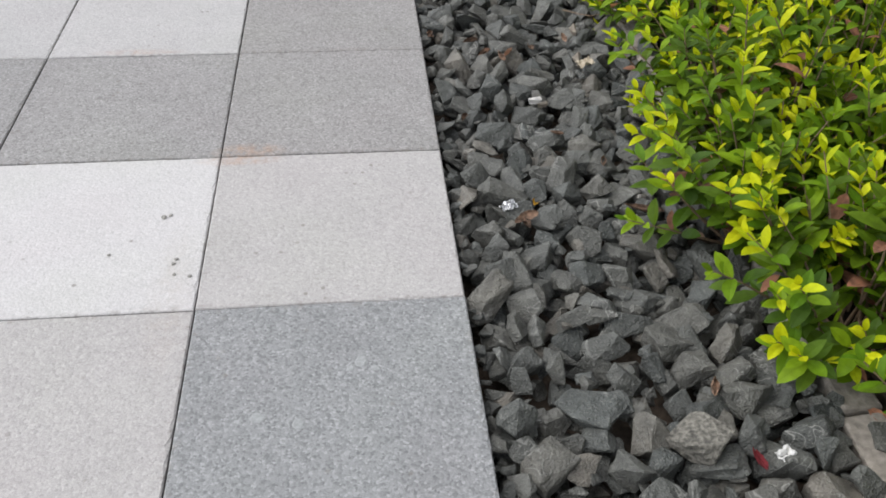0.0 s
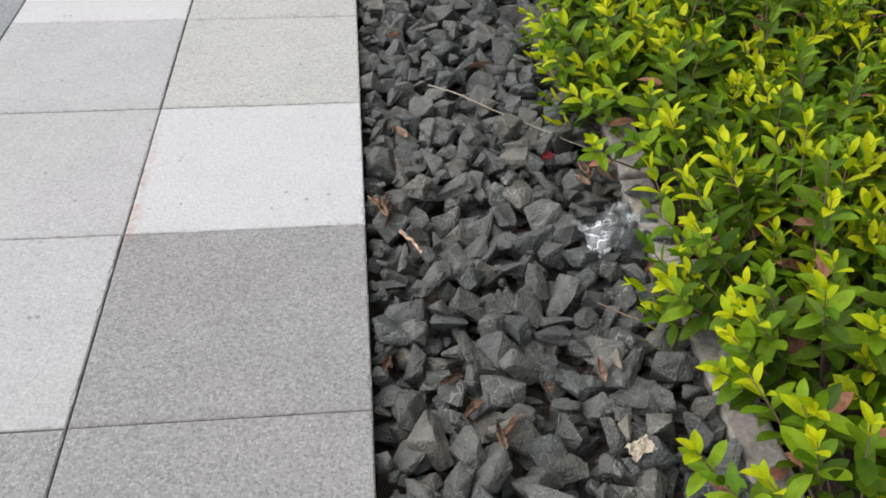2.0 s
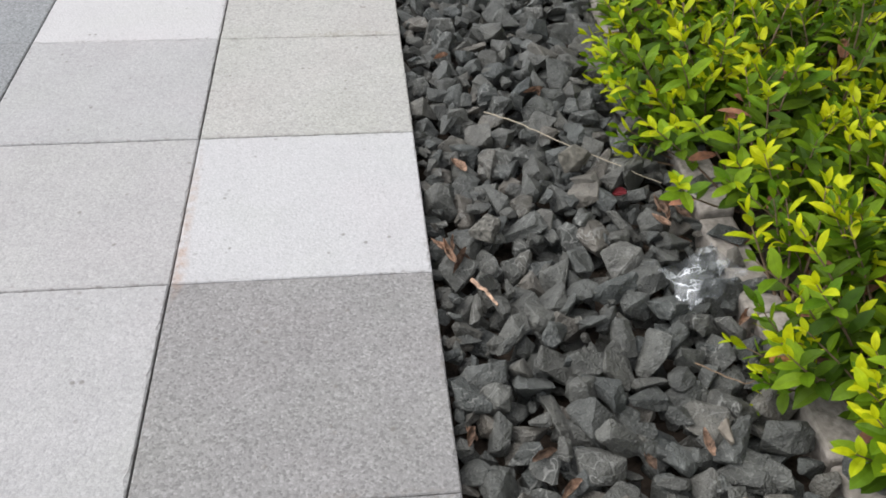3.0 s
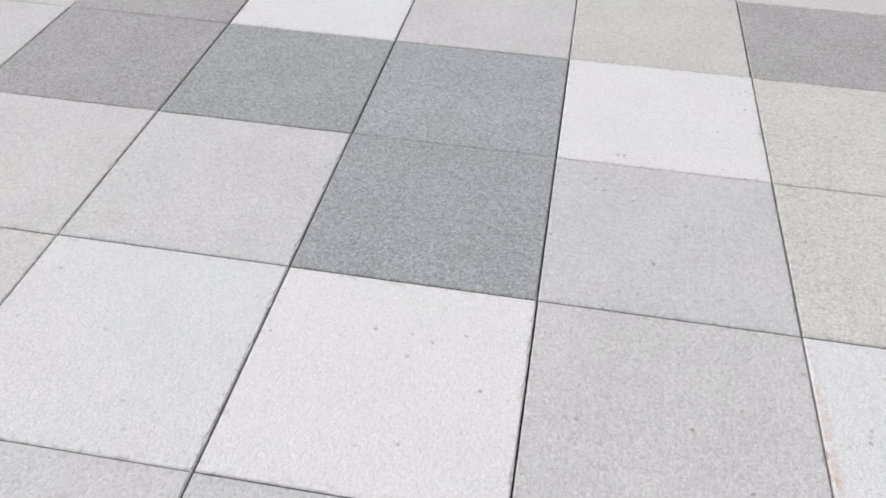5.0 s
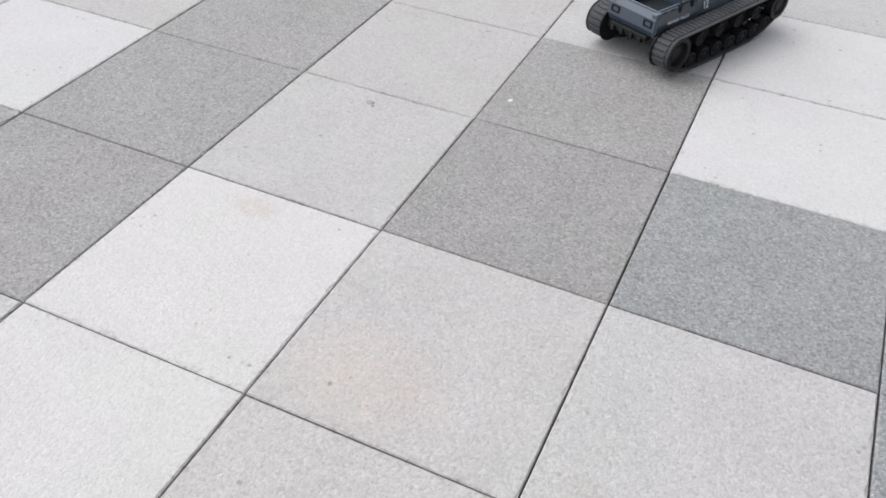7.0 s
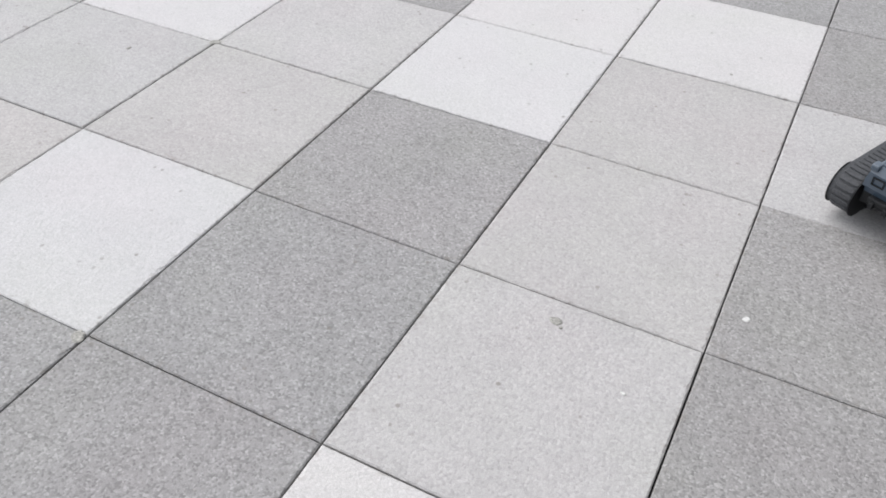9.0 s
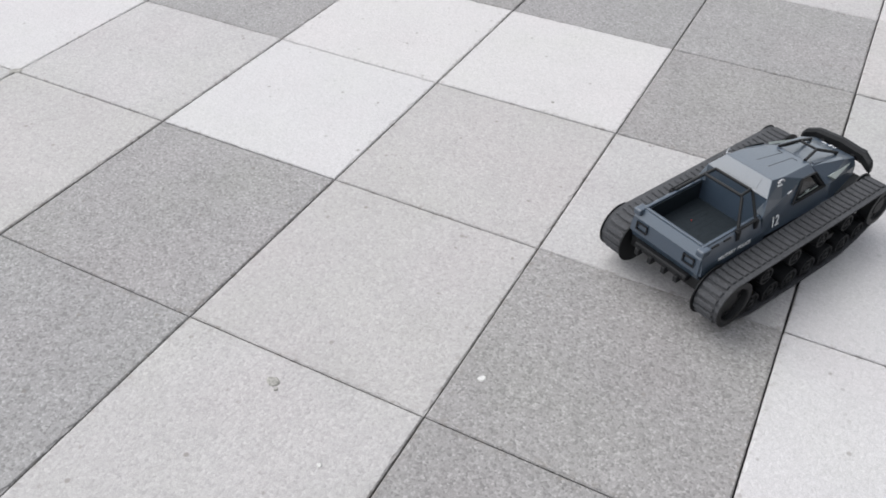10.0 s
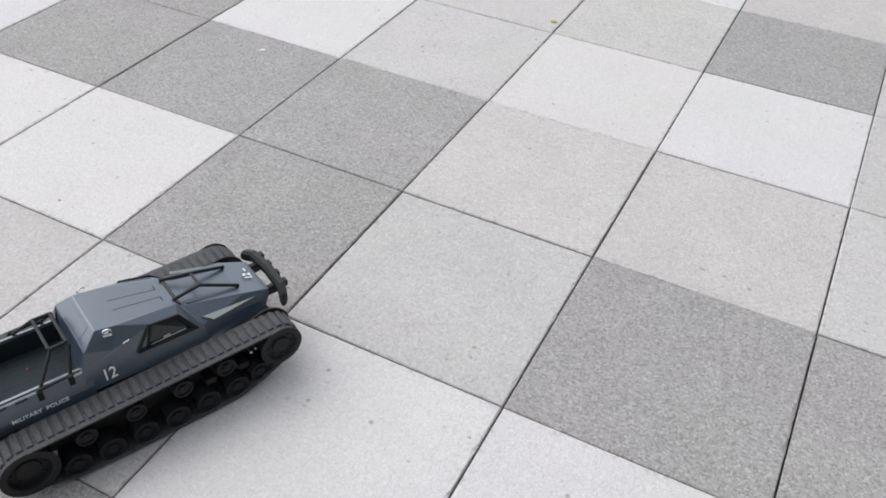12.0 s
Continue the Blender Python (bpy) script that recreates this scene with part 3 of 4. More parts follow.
# painted shell: cab, hood and sides
A, B, C = (0.0505, 0.025, 0.118), (-0.037, 0.032, 0.1345), (-0.054, 0.0425, 0.1218)
F_, G_, D_ = (-0.017, 0.0325, 0.1310), (-0.009, 0.0430, 0.1145), (-0.027, 0.0442, 0.1105)
WTR, WTF, WFL, WR = (0.0150, 0.0396, 0.1200), (0.0455, 0.0368, 0.1140), (0.0605, 0.0460, 0.0950), (0.0035, 0.0468, 0.0935)
E_, S1, S2 = (-0.062, 0.048, 0.102), (-0.062, 0.052, 0.076), (0.068, 0.052, 0.076)
H, HS, J, JL, S3 = (0.057, 0.027, 0.113), (0.0690, 0.0478, 0.0950), (0.1570, 0.0285, 0.0865), (0.1530, 0.0345, 0.0800), (0.142, 0.041, 0.068)
K_ = (0.122, 0.0315, 0.0995)
RB = (-0.060, 0.036, 0.104)
bm = bmesh.new()


def fl(p, s):
    return (p[0], p[1] * s, p[2])


def face(bm, s, *pts):
    q = [fl(p, s) for p in pts]
    return add_poly(bm, q if s > 0 else q[::-1])


for s in (1, -1):
    face(bm, s, A, F_, WTR)
    face(bm, s, A, WTR, WTF)
    face(bm, s, F_, G_, WTR)
    face(bm, s, F_, B, C, D_, G_)
    face(bm, s, D_, C, E_)
    face(bm, s, WTR, G_, WR)
    face(bm, s, G_, D_, E_, S1, WR)
    face(bm, s, WR, S1, S2, WFL)
    face(bm, s, A, WTF, WFL, HS, H)
    face(bm, s, HS, WFL, S2)
    face(bm, s, H, HS, JL, K_)
    face(bm, s, K_, JL, J)
    face(bm, s, HS, S2, S3, JL)
    face(bm, s, C, RB, E_)
add_poly(bm, [fl(A, -1), fl(F_, -1), fl(B, -1), fl(B, 1), fl(F_, 1), fl(A, 1)][::-1])
add_poly(bm, [fl(B, -1), fl(C, -1), fl(C, 1), fl(B, 1)])
add_poly(bm, [fl(H, 1), fl(K_, 1), fl(K_, -1), fl(H, -1)][::-1])
add_poly(bm, [fl(K_, 1), fl(J, 1), fl(J, -1), fl(K_, -1)][::-1])
add_poly(bm, [fl(J, 1), fl(JL, 1), fl(S3, 1), fl(S3, -1), fl(JL, -1), fl(J, -1)])
bmesh.ops.remove_doubles(bm, verts=bm.verts, dist=1e-5)
bmesh.ops.recalc_face_normals(bm, faces=bm.faces)
bmesh.ops.bevel(bm, geom=[e for e in bm.edges if len(e.link_faces) == 2 and e.calc_face_angle(0) > 0.2], offset=0.0008, segments=2, affect="EDGES", profile=0.5)
part("cab_shell", bm, M_PAINT, vehicle, "faceted blue-grey plastic cab and hood")

# thin grooves of the roof hatch
bm = bmesh.new()


def roof_z(x):
    return 0.118 + (0.0505 - x) * (0.1345 - 0.118) / 0.0875


for s in (1, -1):
    for x0, x1, y0, y1 in ((0.0415, -0.010, 0.0066, 0.0078), (0.0415, 0.0405, 0.0066, 0.0140)):
        w = 0.0007 if y1 < 0.01 else 0.0
        ring = [(x0, s * y0, roof_z(x0)), (x1, s * (y1 if w else y0), roof_z(x1)), (x1, s * (y1 + w), roof_z(x1)), (x0, s * (y0 + w if w else y1), roof_z(x0))]
        add_slab(bm, [(x, y, z + 0.0003) for x, y, z in ring][::-s], (0.19, 0, 1), 0.002)
part("roof_groove", bm, M_BLACK, vehicle, "two dark grooves along the roof")
# shallow hatch on the slope behind the roof
bm = bmesh.new()
hatch = [Vector((-0.037 - 0.017 * u, y, 0.1345 - 0.0127 * u + 0.0004)) for u, y in ((0.2, 0.021), (0.85, 0.024), (0.85, -0.024), (0.2, -0.021))]
add_slab(bm, hatch, (-0.6, 0, 0.8), 0.0010)
part("roof_hatch", bm, M_PAINT, vehicle)
# windscreen
bm = bmesh.new()
add_slab(bm, [(0.0512, 0.0235, 0.1178), (0.0575, 0.0255, 0.1130), (0.0575, -0.0255, 0.1130), (0.0512, -0.0235, 0.1178)], (0.6, 0, 0.8), 0.002)
part("windscreen", bm, M_GLASS, vehicle, "narrow dark windscreen")
# rear window under the roof edge
bm = bmesh.new()
add_slab(bm, [(-0.0542, 0.0415, 0.1215), (-0.0610, 0.0405, 0.0765), (-0.0610, -0.0405, 0.0765), (-0.0542, -0.0415, 0.1215)], (-0.98, 0, 0.18), 0.003)
part("rear_window", bm, M_PAINT, vehicle, "rear wall of the cab above the bed")


def side_window(s):
    n = Vector((0.05, s * 0.9, 0.42))
    pts = [Vector(fl(p, s)) for p in (WTR, WTF, WFL, WR)]
    c = sum(pts, Vector()) / 4
    inner = [c + (p - c) * 0.82 - n.normalized() * 0.0022 for p in pts]
    bm = bmesh.new()
    outer = [bm.verts.new(p + n.normalized() * 0.0008) for p in pts]
    lip = [bm.verts.new(c + (p - c) * 0.86 + n.normalized() * 0.0008) for p in pts]
    deep = [bm.verts.new(p) for p in inner]
    for i in range(4):
        j = (i + 1) % 4
        bm.faces.new((outer[i], outer[j], lip[j], lip[i]))
        bm.faces.new((lip[i], lip[j], deep[j], deep[i]))
    frame_ = part("window_frame", bm, M_BLACK, vehicle, "dark recessed window frame")
    bm = bmesh.new()
    add_slab(bm, inner, n, 0.001)
    part("pane", bm, M_GLASS, frame_, "dark side window")
    bm = bmesh.new()
    for u0, u1, w0, w1 in ((0.10, 0.85, 0.02, 0.06), (0.38, 0.52, 0.08, 0.16)):
        def at(u, w):
            low, top = pts[3].lerp(pts[2], u), pts[0].lerp(pts[1], u)
            return low.lerp(top, 0.10 + w) - n.normalized() * 0.0008
        add_slab(bm, [at(u0, w0), at(u1, w0), at(u1, w1), at(u0, w1)], n, 0.0008)
    part("window_trim", bm, M_LAMP, frame_, "pale trim inside the window")


mirrored(side_window)


def head_lamp(s):
    bm = bmesh.new()
    n = Vector((0.1, s * 0.75, 0.65)).normalized()
    pts = [(0.0810, 0.0462, 0.0950), (0.0705, 0.0425, 0.1018), (0.1365, 0.0330, 0.0885)]
    base = [Vector(fl(p, s)) + n * 0.0022 for p in pts]
    add_slab(bm, base if s > 0 else base[::-1], n, 0.003)
    part("head_lamp", bm, M_LAMP, vehicle, "pale triangular head lamp")


mirrored(head_lamp)


def hood_bar(s):
    bm = bmesh.new()
    add_tube(bm, [(0.1255, s * 0.0190, 0.1010), (0.084, s * 0.0118, 0.1180), (0.0505, s * 0.0185, 0.1192)], 0.0020)
    add_tube(bm, [(0.1235, s * 0.0187, 0.1015), (0.1235, s * 0.0187, 0.094)], 0.0019)
    part("hood_bar", bm, M_BLACK, vehicle, "bent black bar on the hood")


mirrored(hood_bar)
bm = bmesh.new()
add_tube(bm, [(0.084, 0.0118, 0.1180), (0.084, -0.0118, 0.1180)], 0.0016)
part("hood_cross_bar", bm, M_BLACK, vehicle)
bm = bmesh.new()
add_slab(bm, [(0.060, 0.020, 0.1128), (0.100, 0.0135, 0.1033), (0.100, -0.0135, 0.1033), (0.060, -0.020, 0.1128)], (0.23, 0, 1), 0.0035)
for s in (1, -1):
    add_slab(bm, [(0.062, s * 0.0255, 0.1136), (0.118, s * 0.023, 0.1000), (0.125, s * 0.018, 0.0983), (0.064, s * 0.021, 0.1131)][::s], (0.23, 0, 1), 0.004)
part("hood_panel", bm, M_PAINT, vehicle)

# cargo bed
bm = bmesh.new()
add_box(bm, -0.157, -0.058, -0.042, 0.042, 0.074, 0.078)
bed = part("cargo_bed", bm, M_BED, vehicle, "empty dark cargo bed with a ribbed floor")
for k in range(11):
    y = -0.035 + 0.007 * k
    bm = bmesh.new()
    add_box(bm, -0.154, -0.063, y - 0.0022, y + 0.0022, 0.0778, 0.0781)
    part("floor_rib", bm, M_BED, bed)
bm = bmesh.new()
add_slab(bm, [(-0.1025, 0.0142, 0.0795), (-0.1025, 0.0130, 0.0795), (-0.1037, 0.0130, 0.0795), (-0.1037, 0.0142, 0.0795)][::-1], (0, 0, 1), 0.001)
part("red_dot", bm, M_REDDOT, bed)


def bed_side(s):
    bm = bmesh.new()
    prof = [(0.052, 0.070), (0.0515, 0.082), (0.0475, 0.0975), (0.0465, 0.101), (0.0405, 0.103), (0.0400, 0.101), (0.0410, 0.078), (0.045, 0.070)]
    ends = []
    for x in (-0.163, -0.055):
        ends.append([bm.verts.new((x, s * y, z)) for y, z in prof])
    k = len(prof)
    for i in range(k):
        bm.faces.new((ends[0][i], ends[1][i], ends[1][(i + 1) % k], ends[0][(i + 1) % k]))
    bm.faces.new(ends[0]), bm.faces.new(ends[1])
    bmesh.ops.recalc_face_normals(bm, faces=bm.faces)
    side = part("bed_side", bm, M_PAINT, vehicle)
    bm = bmesh.new()
    add_box(bm, -0.158, -0.062, min(s * 0.0402, s * 0.0435), max(s * 0.0402, s * 0.0435), 0.1025, 0.1040, 0.0004)
    part("rim", bm, M_PAINT, side, "lighter rim of the cargo bed")
    bm = bmesh.new()
    add_box(bm, -0.1535, -0.0612, min(s * 0.0385, s * 0.0402), max(s * 0.0385, s * 0.0402), 0.0782, 0.1018, 0.0003)
    part("bed_liner", bm, M_BED, side, "dark inner wall of the cargo bed")
    bm = bmesh.new()
    for x0, x1 in ((-0.128, -0.116), (-0.148, -0.136)):
        add_box(bm, x0, x1, min(s * 0.0455, s * 0.048), max(s * 0.0455, s * 0.048), 0.099, 0.1012, 0.0004)
    part("rail", bm, M_BLACK, side)


mirrored(bed_side)
bm = bmesh.new()
prof = [(-0.1535, 0.1030), (-0.1585, 0.1025), (-0.1645, 0.0920), (-0.1650, 0.0720), (-0.160, 0.062), (-0.156, 0.062), (-0.1535, 0.076)]
ends = [[bm.verts.new((x, y, z)) for x, z in prof] for y in (-0.0485, 0.0485)]
for i in range(len(prof)):
    j = (i + 1) % len(prof)
    bm.faces.new((ends[0][i], ends[1][i], ends[1][j], ends[0][j]))
bm.faces.new(ends[0]), bm.faces.new(ends[1])
bmesh.ops.recalc_face_normals(bm, faces=bm.faces)
tailgate = part("tailgate", bm, M_PAINT, vehicle, "dark blue-grey tailgate")
bm = bmesh.new()
add_box(bm, -0.157, -0.1535, -0.040, 0.040, 0.1028, 0.1042, 0.0004)
part("rim", bm, M_PAINT, tailgate)
for s in (1, -1):
    bm = bmesh.new()
    add_box(bm, -0.166, -0.152, s * 0.045 - 0.005, s * 0.045 + 0.005, 0.0955, 0.1035, 0.0015)
    part("corner_cap", bm, M_PAINT, tailgate)
    bm = bmesh.new()
    for x in ((-0.1668, -0.165),):
        for y0, y1, z0, z1 in ((0.026, 0.042, 0.0875, 0.089), (0.026, 0.042, 0.078, 0.0795), (0.026, 0.0275, 0.078, 0.089), (0.0405, 0.042, 0.078, 0.089)):
            add_box(bm, *x, min(s * y0, s * y1), max(s * y0, s * y1), z0, z1)
    part("tail_lamp", bm, M_BLACK, tailgate, "black frame of the tail lamp")
bm = bmesh.new()
add_box(bm, -0.168, -0.158, -0.038, 0.038, 0.054, 0.062, 0.002)
for y in (-0.030, -0.012, 0.008, 0.027):
    add_box(bm, -0.172, -0.163, y, y + 0.006, 0.049, 0.058, 0.001)
part("rear_bumper", bm, M_BLACK, vehicle, "black rear bumper with tow lugs")


def roll_bar(s):
    bm = bmesh.new()
    add_tube(bm, [(-0.1045, s * 0.0470, 0.1010), (-0.0818, s * 0.0275, 0.1262), (-0.0810, s * 0.0250, 0.1285), (-0.0640, s * 0.0243, 0.1290), (-0.0625, s * 0.0268, 0.1268), (-0.0735, s * 0.0470, 0.1030)], 0.0019)
    add_tube(bm, [(-0.106, s * 0.0472, 0.1045), (-0.072, s * 0.0472, 0.1055)], 0.0018)
    for x, z in ((-0.1045, 0.0915), (-0.0735, 0.0940)):
        add_box(bm, x - 0.0028, x + 0.0028, min(s * 0.0445, s * 0.0500), max(s * 0.0445, s * 0.0500), z, z + 0.0125, 0.0008)
    part("roll_bar", bm, M_BLACK, vehicle, "black tubular roll bar over the bed")


mirrored(roll_bar)
for x, z in ((-0.0812, 0.1285), (-0.0638, 0.1290)):
    bm = bmesh.new()
    add_tube(bm, [(x, -0.0247, z), (x, 0.0247, z)], 0.0019)
    part("roll_bar_top", bm, M_BLACK, vehicle)


def cab_fittings(s):
    bm = bmesh.new()
    pts = [Vector(fl(p, s)) for p in ((-0.0045, 0.0482, 0.0965), (0.0140, 0.0406, 0.1200))]
    add_tube(bm, [pts[0], pts[1], Vector(fl((0.0465, 0.0378, 0.1146), s)), Vector(fl((0.0625, 0.0470, 0.0940), s)), pts[0]], 0.0014, 6)
    part("window_bar", bm, M_BLACK, vehicle)
    bm = bmesh.new()
    r = [(-0.0265 + 0.0042 * math.cos(k * math.tau / 10), s * (0.0375 + 0.001 * math.cos(k * math.tau / 10)), 0.1315 + 0.0032 * math.sin(k * math.tau / 10)) for k in range(9)]
    add_tube(bm, r, 0.0008, 5)
    part("lashing_ring", bm, M_METAL, vehicle, "tiny steel ring on the roof edge")
    f, b, c, g = (Vector(fl(p, s)) for p in (F_, B, C, G_))
    n = (b - f).cross(g - f)
    n = n.normalized() if n.y * s > 0 else -n.normalized()
    for u0, u1, h0, h1 in ((0.38, 0.52, 0.20, 0.29), (0.30, 0.58, 0.36, 0.47)):
        q = [f.lerp(b, u).lerp(g.lerp(c, u), h) + n * 0.0013 for u, h in ((u0, h0), (u1, h0), (u1, h1), (u0, h1))]
        bm = bmesh.new()
        add_slab(bm, q, n, 0.0008)
        part("decal", bm, M_WHITE, vehicle, "small white printed label")
    bm = bmesh.new()
    add_tube(bm, [g + n * 0.0012, g + n * 0.0012 + Vector((-0.007, 0, -0.0016))], 0.0010, 6)
    part("hinge_pin", bm, M_METAL, vehicle, "tiny bright hinge pin")


mirrored(cab_fittings)
bm = bmesh.new()
add_box(bm, -0.0300, -0.0150, 0.0480, 0.0555, 0.0990, 0.1085, 0.0015)
add_box(bm, -0.0245, -0.0190, 0.0465, 0.0530, 0.0890, 0.1000, 0.0008)
part("side_box", bm, M_BLACK, vehicle, "small black box below the window")


# black front bumper bar
bm = bmesh.new()
secs = [(-0.0505, 0.1635, 0.0775, 0.003, 0.005), (-0.047, 0.1655, 0.0800, 0.005, 0.0075), (-0.034, 0.1705, 0.0845, 0.0055, 0.008),
        (0.0, 0.1725, 0.0865, 0.0055, 0.008), (0.034, 0.1705, 0.0845, 0.0055, 0.008), (0.047, 0.1655, 0.0800, 0.005, 0.0075), (0.0505, 0.1635, 0.0775, 0.003, 0.005)]
rings = []
for y, x, z, hx, hz in secs:
    rings.append([bm.verts.new((x + a * hx, y, z + c * hz)) for a, c in ((-1, 0.5), (-0.5, 1), (0.5, 1), (1, 0.4), (1, -0.6), (0.4, -1), (-0.6, -1), (-1, -0.5))])
for a, c in zip(rings, rings[1:]):
    for k in range(8):
        bm.faces.new((a[k], a[(k + 1) % 8], c[(k + 1) % 8], c[k]))
bm.faces.new(rings[0][::-1]), bm.faces.new(rings[-1])
for y in (-0.028, -0.010, 0.010, 0.028):
    add_box(bm, 0.174, 0.180, y - 0.004, y + 0.004, 0.082, 0.090, 0.001)
bumper = part("front_bumper", bm, M_BLACK, vehicle, "thick black front bumper bar")
for s in (1, -1):
    bm = bmesh.new()
    add_box(bm, 0.140, 0.170, s * 0.022 - 0.003, s * 0.022 + 0.003, 0.072, 0.084, 0.001)
    part("bracket", bm, M_BLACK, bumper)

# chassis between the tracks
bm = bmesh.new()
prof = [(-0.158, 0.072), (-0.158, 0.045), (-0.130, 0.028), (0.100, 0.028), (0.145, 0.050), (0.148, 0.072)]
ends = [[bm.verts.new((x, y, z)) for x, z in prof] for y in (-0.050, 0.050)]
for i in range(len(prof)):
    j = (i + 1) % len(prof)
    bm.faces.new((ends[0][i], ends[1][i], ends[1][j], ends[0][j]))
bm.faces.new(ends[0]), bm.faces.new(ends[1])
bmesh.ops.recalc_face_normals(bm, faces=bm.faces)
part("chassis", bm, M_BLACK, vehicle, "black chassis between the tracks")

# running gear
FRONT, REAR = (0.1370, 0.0545, 0.0240), (-0.1410, 0.0440, 0.0275)
ROAD = [(-0.098, 0.0190, 0.0150), (-0.062, 0.0180, 0.0150), (-0.026, 0.0180, 0.0150), (0.010, 0.0180, 0.0150), (0.046, 0.0180, 0.0150), (0.081, 0.0195, 0.0145), (0.110, 0.0265, 0.0130)]
UPPER = [(-0.082, 0.0520, 0.0120), (-0.030, 0.0535, 0.0120), (0.022, 0.0550, 0.0120), (0.072, 0.0565, 0.0120)]


def belt_path(step):
    """Points along the closed loop of the track with their outward directions."""
    loop = []
    fx, fz, fr = FRONT
    rx, rz, rr = REAR
    for k in range(20):
        a = radians(-62 + 152 * k / 19)
        loop.append((fx + fr * math.cos(a), fz + fr * math.sin(a)))
    for k in range(20):
        a = radians(92 + 158 * k / 19)
        loop.append((rx + rr * math.cos(a), rz + rr * math.sin(a)))
    for x, z, r in ROAD:
        loop.append((x, z - r))
    loop.append(loop[0])
    out = []
    total = sum(math.dist(p, q) for p, q in zip(loop, loop[1:]))
    n = round(total / step)
    st, seg, pos_ = total / n, 0, 0.0
    for i in range(n):
        want = i * st
        while pos_ + math.dist(loop[seg], loop[seg + 1]) < want:
            pos_ += math.dist(loop[seg], loop[seg + 1])
            seg += 1
        p, q = loop[seg], loop[seg + 1]
        u = want - pos_
        d = ((q[0] - p[0]) / math.dist(p, q), (q[1] - p[1]) / math.dist(p, q))
        out.append((p[0] + u * d[0], p[1] + u * d[1], math.degrees(math.atan2(d[1], d[0]))))
    return out


PAD = bmesh.new()
outline = [(-0.0034, 0.0130), (-0.0041, 0.0), (-0.0036, -0.0105), (-0.0016, -0.0128), (0.0020, -0.0128), (0.0039, -0.0095), (0.0039, 0.0), (0.0035, 0.0130)]
low = [PAD.verts.new((x, y, 0.0)) for x, y in outline]
mid = [PAD.verts.new((x * 0.93, y * 0.99, 0.0014)) for x, y in outline]
top = [PAD.verts.new((x * 0.66, y * 0.93, 0.0021)) for x, y in outline]
for a, c in ((low, mid), (mid, top)):
    for k in range(8):
        PAD.faces.new((a[k], a[(k + 1) % 8], c[(k + 1) % 8], c[k]))
PAD.faces.new(top)
pad_me = bpy.data.meshes.new("track_pad")
bmesh.ops.recalc_face_normals(PAD, faces=PAD.faces)
PAD.to_mesh(pad_me)
PAD.free()
pad_me.materials.append(M_RUBBER)


def wheel_mesh(bm, x, z, r, y, s, w):
    """A small wheel with a rim lip, a dished face and a hub, axis along y."""
    o = y + s * w
    add_lathe_y(bm, [(r, y), (r, o), (r * 0.84, o), (r * 0.80, o - s * 0.002), (r * 0.45, o - s * 0.0025), (r * 0.40, o), (r * 0.16, o + s * 0.0008)], x, z, 22)


